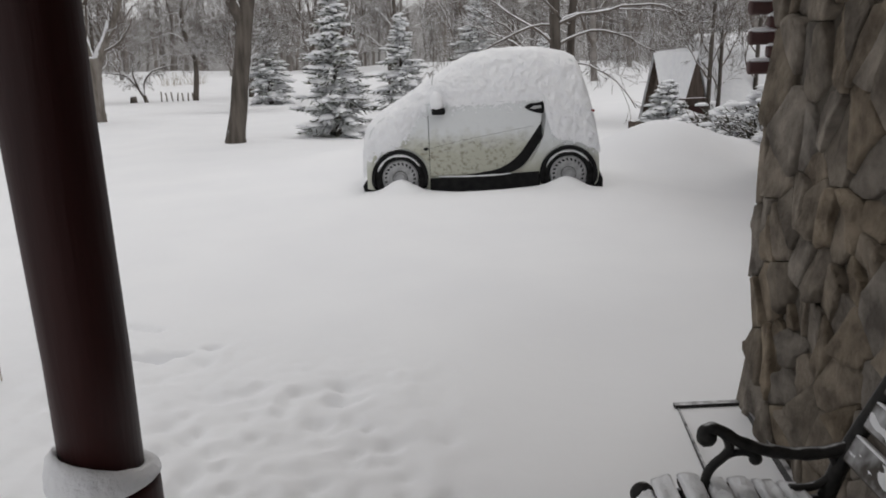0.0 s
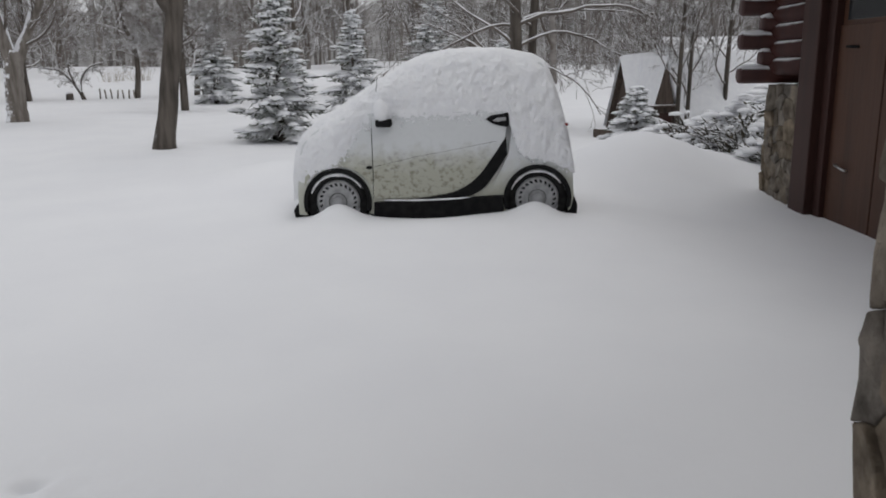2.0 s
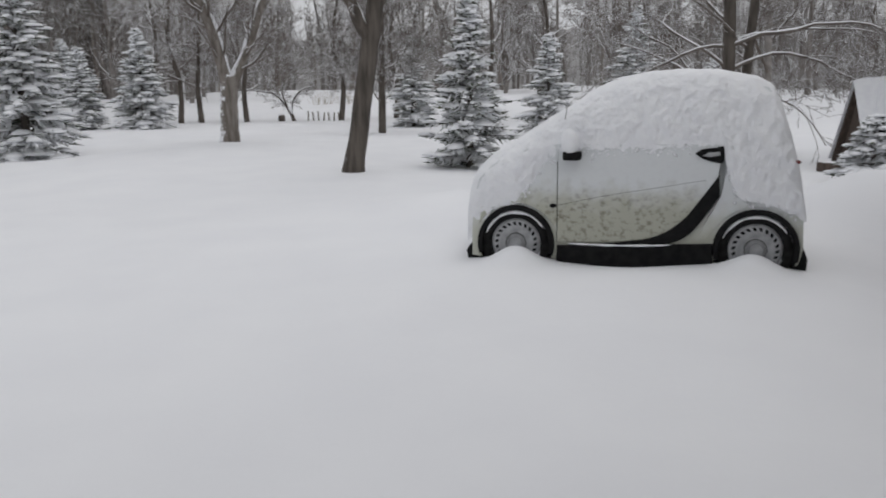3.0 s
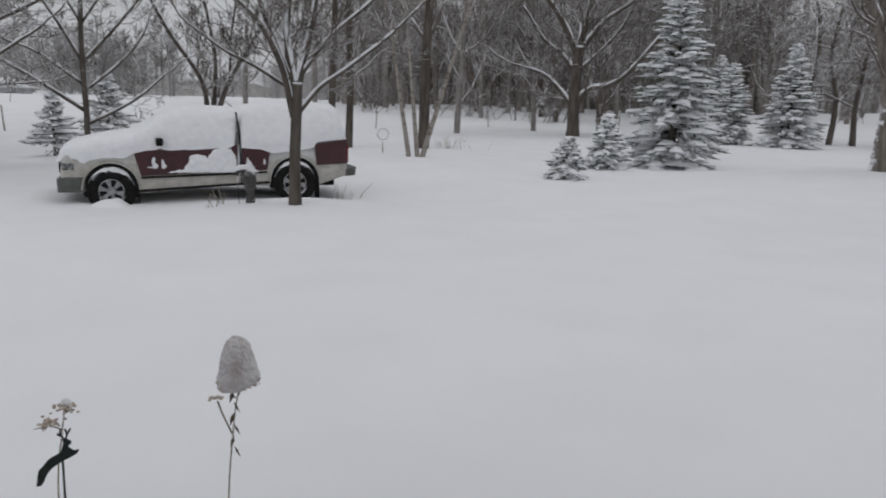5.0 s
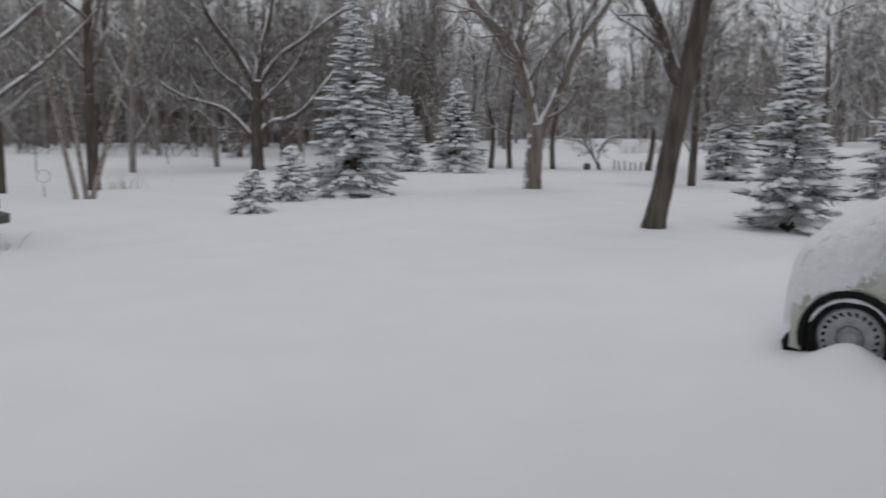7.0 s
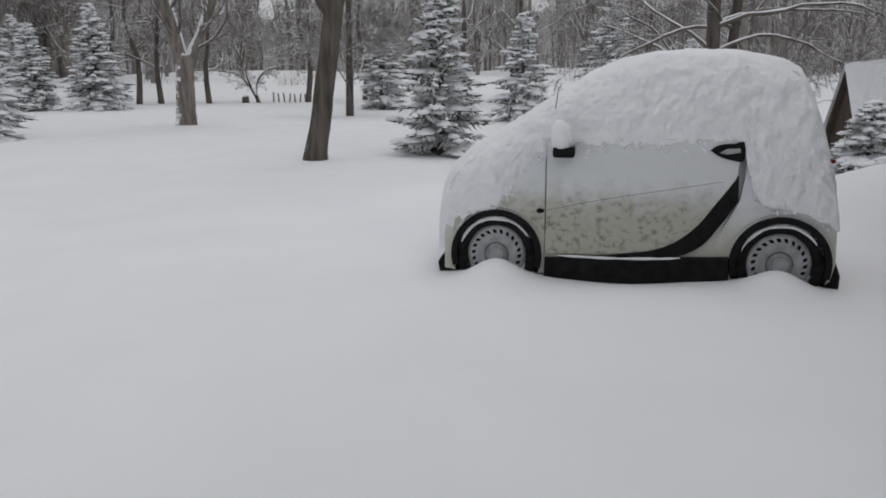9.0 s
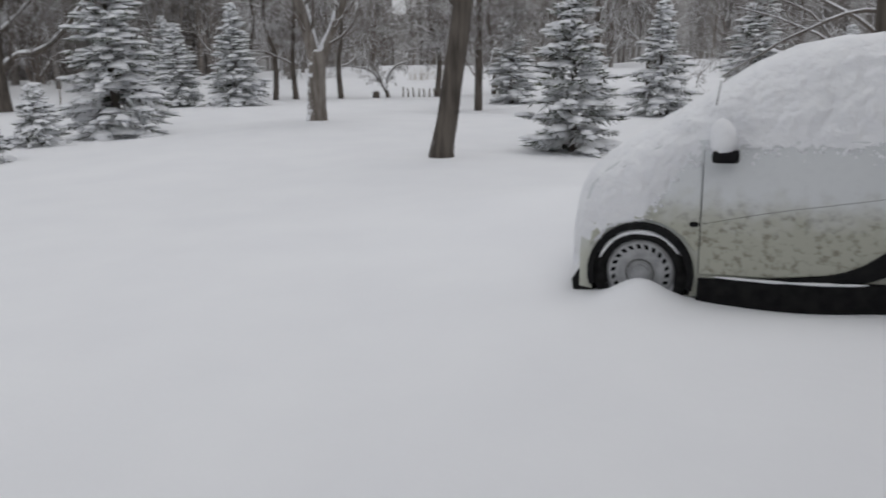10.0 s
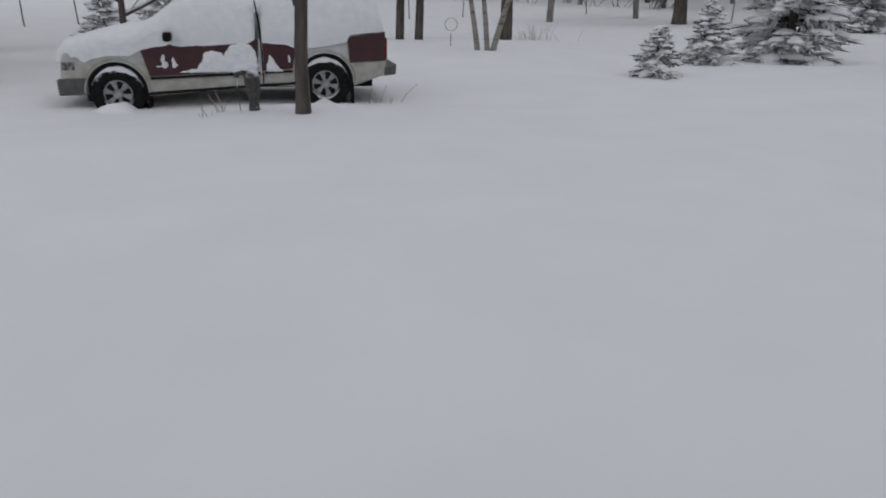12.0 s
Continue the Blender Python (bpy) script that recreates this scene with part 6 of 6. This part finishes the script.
for x, y, s in ((-33.6, -5.8, 1), (-34.4, -4.0, 1), (-32.4, -9.4, 1), (-37.0, 13.4, 0.9), (-37.4, 18.6, 0.9), (-37.2, 20.8, 0.9), (-39, 25.2, 0.9), (-28.0, 22.2, 1), (-35.6, 10.0, 0.9)):
    c = copy_thing(fp, pose(x, y, height(x, y), FR.uniform(-4, 4), FR.uniform(-4, 4), FR.uniform(0, 360)))
    c.scale = (s, s, s)
for k in range(7):
    x, y = -15.1 + 0.24 * k, 30.7 + 0.09 * k
    c = copy_thing(fp, pose(x, y, height(x, y), FR.uniform(-6, 6), FR.uniform(-6, 6), FR.uniform(0, 360)))
    c.scale = (1.3, 1.3, FR.uniform(0.36, 0.5))
for x, y, h in ((-43.8, 29.9, 1.0), (-39.5, 27.7, 0.9), (-16.3, 30.2, 0.36)):
    st = thing("tree_stump", pose(x, y, height(x, y)), "tall dark broken tree stump", "stump", "stumps at the wood edge")
    vs, fs = tube([Vector((0, 0, -0.3)), Vector((0, 0, h * 0.7)), Vector((0.02, 0, h))], [0.20, 0.16, 0.13], 9)
    mesh_ob("stump_wood", vs, fs, M_BARK, st)

# dark snowy hydrant-like pump before the pickup
pump = thing("yard_pump", pose(-9.75, -2.15, height(-9.75, -2.15)), "dark squat yard pump with snow on its spout", "pump")
vs, fs = tube([Vector((0, 0.01, -0.2)), Vector((0, 0.01, 0.03)), Vector((0, 0.01, 0.10)), Vector((0, 0.01, 0.20)), Vector((0, 0.0, 0.32)), Vector((0, -0.01, 0.41)), Vector((0, -0.02, 0.46)), Vector((0, -0.02, 0.48))], [0.065, 0.062, 0.048, 0.078, 0.092, 0.085, 0.065, 0.02], 14)
mesh_ob("pump_body", vs, fs, M_PUMP, pump)
tube_ob("spout", [(0, -0.04, 0.42), (0.01, -0.12, 0.44), (0.01, -0.17, 0.42), (0.01, -0.18, 0.37)], [0.045, 0.042, 0.036, 0.028], M_PUMP, pump, "", 8)
tube_ob("chain", [(0.01, -0.17, 0.38), (0.02, -0.175, 0.2), (0.02, -0.15, -0.02)], 0.005, M_PUMP, pump, "thin hanging wire", 5)
bm = bmesh.new()
bmesh.ops.create_icosphere(bm, subdivisions=3, radius=1, matrix=Matrix.Translation((0, -0.065, 0.475)) @ Matrix.Diagonal((0.075, 0.125, 0.035, 1)))
for v in bm.verts:
    v.co.z += 0.018 * lump(v.co, 12, 3)
sn = part("pump_snow", bm, M_SNOW, None, "", True)
sn.matrix_basis = pump.matrix_basis.copy()
tagged(sn, "cap of snow on the yard pump", "snow", kind="stuff")

# round wire garden ornament near the birches
hoop = thing("garden_hoop", pose(-18.2, 4.2, height(-18.2, 4.2)), "thin wire garden hoop on a stake", "ornament")
d = Vector((0.55, 0.83, 0))
tube_ob("hoop_ring", [d * (0.15 * math.cos(a * math.pi / 12)) + Vector((0, 0, 0.48 + 0.15 * math.sin(a * math.pi / 12))) for a in range(25)], 0.009, M_BIRCH, hoop, "", 6)
tube_ob("hoop_stake", [(0, 0, -0.2), (0, 0, 0.34)], 0.014, M_BIRCH, hoop, "", 6)
vs, fs = [], []
GR = random.Random(6)
for x, y, n, h in ((-24.0, 9.9, 40, 0.55), (-18.6, 41.3, 60, 0.9), (-17.2, 41.8, 60, 0.9), (-11.72, 0.02, 4, 0.38), (-11.6, 0.3, 3, 0.4), (-9.9, -2.5, 5, 0.3), (-9.6, -2.75, 4, 0.25)):
    for _ in range(n):
        p = Vector((x + GR.gauss(0, 0.35 if n > 20 else 0.06), y + GR.gauss(0, 0.35 if n > 20 else 0.06), height(x, y) - 0.05))
        q = Vector((GR.gauss(0, 0.3), GR.gauss(0, 0.3), 1)) * h * GR.uniform(0.5, 1.1)
        tube([p, p + q * 0.5, p + q + Vector((q.x * 0.3, q.y * 0.3, -0.03))], [0.007, 0.005, 0.003], 3, False, vs, fs)
tagged(mesh_ob("dry_grass", vs, fs, M_DRY), "dry grass stalks poking from the snow", "grass", kind="stuff")

# house beyond the field
def far_house():
    h = thing("far_house", pose(-72, -3.5, -0.38), "distant low house with a wide snow-covered roof", "house")
    bm = bmesh.new()
    box(bm, -3, -2.9, -0.5, 3, 3.0, 1.75)
    part("wall", bm, M_WALLFAR, h)
    part("roof", plate([(-3.5, 1.7), (-2.0, 2.42), (1.9, 2.42), (3.5, 1.7)], -3.6, 3.6, 0.3), M_SNOW, h, "snow-covered roof").matrix_basis = pose(0, 0, 0, 0, 0, 90)
    # panes share the hazed grey, so they stand out only faintly
    for y in (-1.9, 1.4):
        bm = bmesh.new()
        box(bm, 3.0, y - 0.35, 0.8, 3.03, y + 0.35, 1.35)
        part("window", bm, M_BACK_HAZE, h)


far_house()


# ---- dry flower stalks and the deer stake by the path ----
def stalk(at, z0, pts, r, name, label):
    x, y = at
    ob = thing(name, pose(x, y, 0), label, "dry plant", "dry flower stalks")
    tube_ob("stem", curve_pts(pts, 14), [0.8 * r * (1 - 0.4 * i / 14) for i in range(15)], M_DRY, ob, "", 6)
    return ob


def seed_head(parent, c, w, n, seed, size=0.013):
    r = random.Random(seed)
    bm = bmesh.new()
    for _ in range(n):
        p = Vector(c) + Vector((r.gauss(0, w), r.gauss(0, w), r.gauss(0, w * 0.6)))
        bmesh.ops.create_icosphere(bm, subdivisions=1, radius=size * r.uniform(0.5, 1.2), matrix=Matrix.Translation(p) @ Matrix.Diagonal((1, 1, 0.7, 1)))
    part("seed_head", bm, M_SEED, parent, "clustered dry seed head")


def snow_cap(c, rows, seed, label, bend=(0, 0), material=M_SNOW, rag=0.006):
    vs, fs = tube([Vector((c[0] + bend[0] * k, c[1] + bend[1] * k, c[2] + z)) for k, (z, q) in enumerate(rows)], [q for z, q in rows], 22)
    vs = [(x + rag * lump((x, y, z), 22, seed), y + rag * lump((x, y, z), 22, seed + 3), z + 0.8 * rag * lump((x, y, z), 30, seed)) for x, y, z in vs]
    tagged(mesh_ob("flower_snow", vs, fs, material), label, "snow", kind="stuff")


gz = height(-1.5, -4.8)
f1 = stalk((-1.52, -4.82), gz, [(0.02, -0.03, gz - 0.1), (0.015, -0.025, 0.2), (0.0, 0.0, 0.45), (0.0, 0.02, 0.58)], 0.0042, "dry_flower", "dry flower stalk under a tall cap of snow")
tube_ob("side_stem", curve_pts([(0.0, -0.005, 0.42), (0.01, -0.035, 0.49), (0.015, -0.05, 0.535)], 8), 0.003, M_DRY, f1, "", 5)
tube_ob("side_stem", curve_pts([(0.0, 0.01, 0.53), (0.0, 0.035, 0.57), (0.0, 0.075, 0.585)], 8), 0.003, M_DRY, f1, "", 5)
tube_ob("side_stem", curve_pts([(0.0, 0.005, 0.53), (0.0, -0.03, 0.585)], 4), 0.003, M_DRY, f1, "", 5)
seed_head(f1, (0.015, -0.055, 0.545), 0.008, 8, 1, 0.008)
seed_head(f1, (0, 0.02, 0.588), 0.021, 130, 2, 0.007)
FL = random.Random(3)
for k in range(16):
    a = 2 * math.pi * k / 16
    seed_head(f1, (0.054 * math.cos(a), 0.015 + 0.054 * math.sin(a), 0.578 + FL.uniform(-0.006, 0.008)), 0.005, 7, 60 + k, 0.0052)
LR = random.Random(12)
for k in range(6):
    z = 0.38 + 0.035 * k
    s = (-1) ** k
    vs, fs = [], []
    spindle(vs, fs, Vector((0, 0.0, z)), Vector((0.3, 0.35 * s, -0.8)).normalized(), 0.04, 0.007, 0.4)
    mesh_ob("dead_leaf", vs, fs, M_LEAF, f1, "shrivelled leaf", smooth=False)
snow_cap((-1.52, -4.80, 0.588), [(0.012, 0.030), (-0.004, 0.050), (-0.010, 0.062), (0.004, 0.064), (0.024, 0.059), (0.045, 0.054), (0.065, 0.050), (0.085, 0.044), (0.102, 0.038), (0.116, 0.029), (0.126, 0.018), (0.131, 0.005)], 2, "tall dome of snow on a dry flower head", (0, -0.0012), M_PETAL, 0.009)
f2 = stalk((-1.47, -5.47), gz, [(0.0, -0.13, gz - 0.1), (0.0, -0.13, 0.3), (0.0, -0.127, 0.55), (0.0, -0.122, 0.68), (0.0, -0.09, 0.77), (0.0, -0.035, 0.87), (0.0, 0.01, 0.93)], 0.0042, "dry_flower", "tall bent dry flower stalk with seed clusters")
tube_ob("stem", curve_pts([(0.02, -0.145, gz - 0.1), (0.015, -0.15, 0.35), (0.01, -0.153, 0.555), (0.0, -0.128, 0.69)], 12), 0.003, M_DRY, f2, "", 6)
for k, (y, z, w, n) in enumerate(((-0.10, 0.745, 0.030, 46), (-0.085, 0.722, 0.018, 20), (-0.118, 0.72, 0.018, 18), (-0.04, 0.85, 0.024, 34), (-0.055, 0.818, 0.020, 22), (0.008, 0.922, 0.036, 50), (0.028, 0.908, 0.016, 16),
                                  (-0.078, 0.866, 0.009, 7), (-0.096, 0.83, 0.007, 5), (-0.016, 0.826, 0.009, 7), (0.034, 0.872, 0.010, 8))):
    seed_head(f2, (0, y, z), w * 0.46, n * 3, 20 + k, 0.0056)
for y0, z0, y1, z1 in ((-0.055, 0.835, -0.078, 0.866), (-0.075, 0.80, -0.096, 0.83), (-0.05, 0.83, -0.016, 0.826), (-0.035, 0.87, 0.034, 0.872)):
    tube_ob("side_stem", [(0, y0, z0), (0, y1, z1)], 0.0016, M_DRY, f2, "", 5)
snow_cap((-1.47, -5.465, 0.930), [(0, 0.026), (0.008, 0.030), (0.022, 0.026), (0.033, 0.015), (0.037, 0.004)], 6, "little cap of snow on a seed head")
snow_cap((-1.47, -5.515, 0.855), [(0, 0.012), (0.012, 0.015), (0.030, 0.010), (0.036, 0.003)], 7, "snow caught on a flower stalk", (0, 0.004))
snow_cap((-1.47, -5.565, 0.755), [(0, 0.014), (0.008, 0.016), (0.018, 0.009), (0.022, 0.003)], 8, "snow caught on a flower stalk")
f3 = stalk((-1.80, -5.25), gz, [(-0.05, -0.02, gz - 0.1), (-0.05, -0.02, 0.2), (-0.045, 0.0, 0.38), (-0.04, 0.01, 0.455)], 0.004, "dry_flower", "short dry flower stalk behind the deer stake")
seed_head(f3, (-0.04, 0.015, 0.462), 0.012, 60, 41, 0.0065)
seed_head(f3, (-0.04, -0.035, 0.420), 0.012, 55, 42, 0.0065)
tube_ob("side_stem", [(-0.045, 0.0, 0.39), (-0.04, -0.035, 0.415)], 0.0025, M_DRY, f3, "", 5)
tube_ob("side_stem", [(-0.042, -0.03, 0.412), (-0.04, -0.075, 0.408)], 0.0016, M_DRY, f3, "", 5)
snow_cap((-1.84, -5.235, 0.472), [(0, 0.014), (0.007, 0.017), (0.016, 0.011), (0.020, 0.003)], 9, "snow on a dry seed head")

deer = thing("deer_stake", pose(-1.77, -5.26, -0.02), "dark leaping deer silhouette on a garden stake", "ornament")
sil = [(p.x, p.z) for p in curve_pts([(-0.118, 0, 0.265), (-0.10, 0, 0.315), (-0.082, 0, 0.33), (-0.05, 0, 0.355), (-0.005, 0, 0.372), (0.012, 0, 0.40), (0.015, 0, 0.418), (0.032, 0, 0.414), (0.044, 0, 0.404), (0.040, 0, 0.396),
                                          (0.030, 0, 0.388), (0.048, 0, 0.372), (0.064, 0, 0.374), (0.060, 0, 0.362), (0.03, 0, 0.350), (-0.01, 0, 0.338), (-0.05, 0, 0.318), (-0.075, 0, 0.295), (-0.095, 0, 0.268), (-0.118, 0, 0.265)], 60)][:-1]
ob = part("deer_plate", plate(sil, -0.002, 0.002), M_DEER, deer, "flat cut-out leaping deer")
PIV = Matrix.Translation((0, 0, 0.36)) @ Matrix.Rotation(radians(-7), 4, "Y") @ Matrix.Diagonal((0.74, 1, 0.9, 1)) @ Matrix.Translation((0, 0, -0.36))
ob.matrix_basis = pose(0, 0, 0, 0, 0, 68) @ PIV
RZ = Matrix.Rotation(radians(68), 3, "Z")
for q in (((0.02, 0, 0.415), (0.008, 0, 0.435), (0.014, 0, 0.452)), ((0.012, 0, 0.428), (-0.004, 0, 0.436)), ((0.026, 0, 0.414), (0.034, 0, 0.432), (0.05, 0, 0.448)), ((0.034, 0, 0.432), (0.03, 0, 0.45))):
    tube_ob("antler", [RZ @ (PIV @ Vector(v)) for v in q], 0.0032, M_DEER, deer, "", 5)
tube_ob("stake", [RZ @ Vector(v) for v in ((0.0, 0.003, 0.345), (0.0, 0.003, 0.1), (0.0, 0.003, -0.3))], 0.0035, M_DEER, deer, "thin metal rod", 6)

# ---- stones of the house wall and the garage pier ----
for k, (poly, d, tu, tv) in enumerate(stones(-7.3, -5.03, -0.42, 2.1, 0.155, 0.36, 11)):
    stone_piece(poly, d, tu, tv, lambda u, v, w: (wall_x(v) + 0.02 - w, u, v), house_wall, k)
for k, (poly, d, tu, tv) in enumerate(stones(0.86, 1.71, -0.4, 1.06, 0.20, 0.24, 13)):
    stone_piece(poly, d * 0.7, tu * 0.6, tv * 0.6, lambda u, v, w: (4.54 - w, u, v), garage_pier, k)
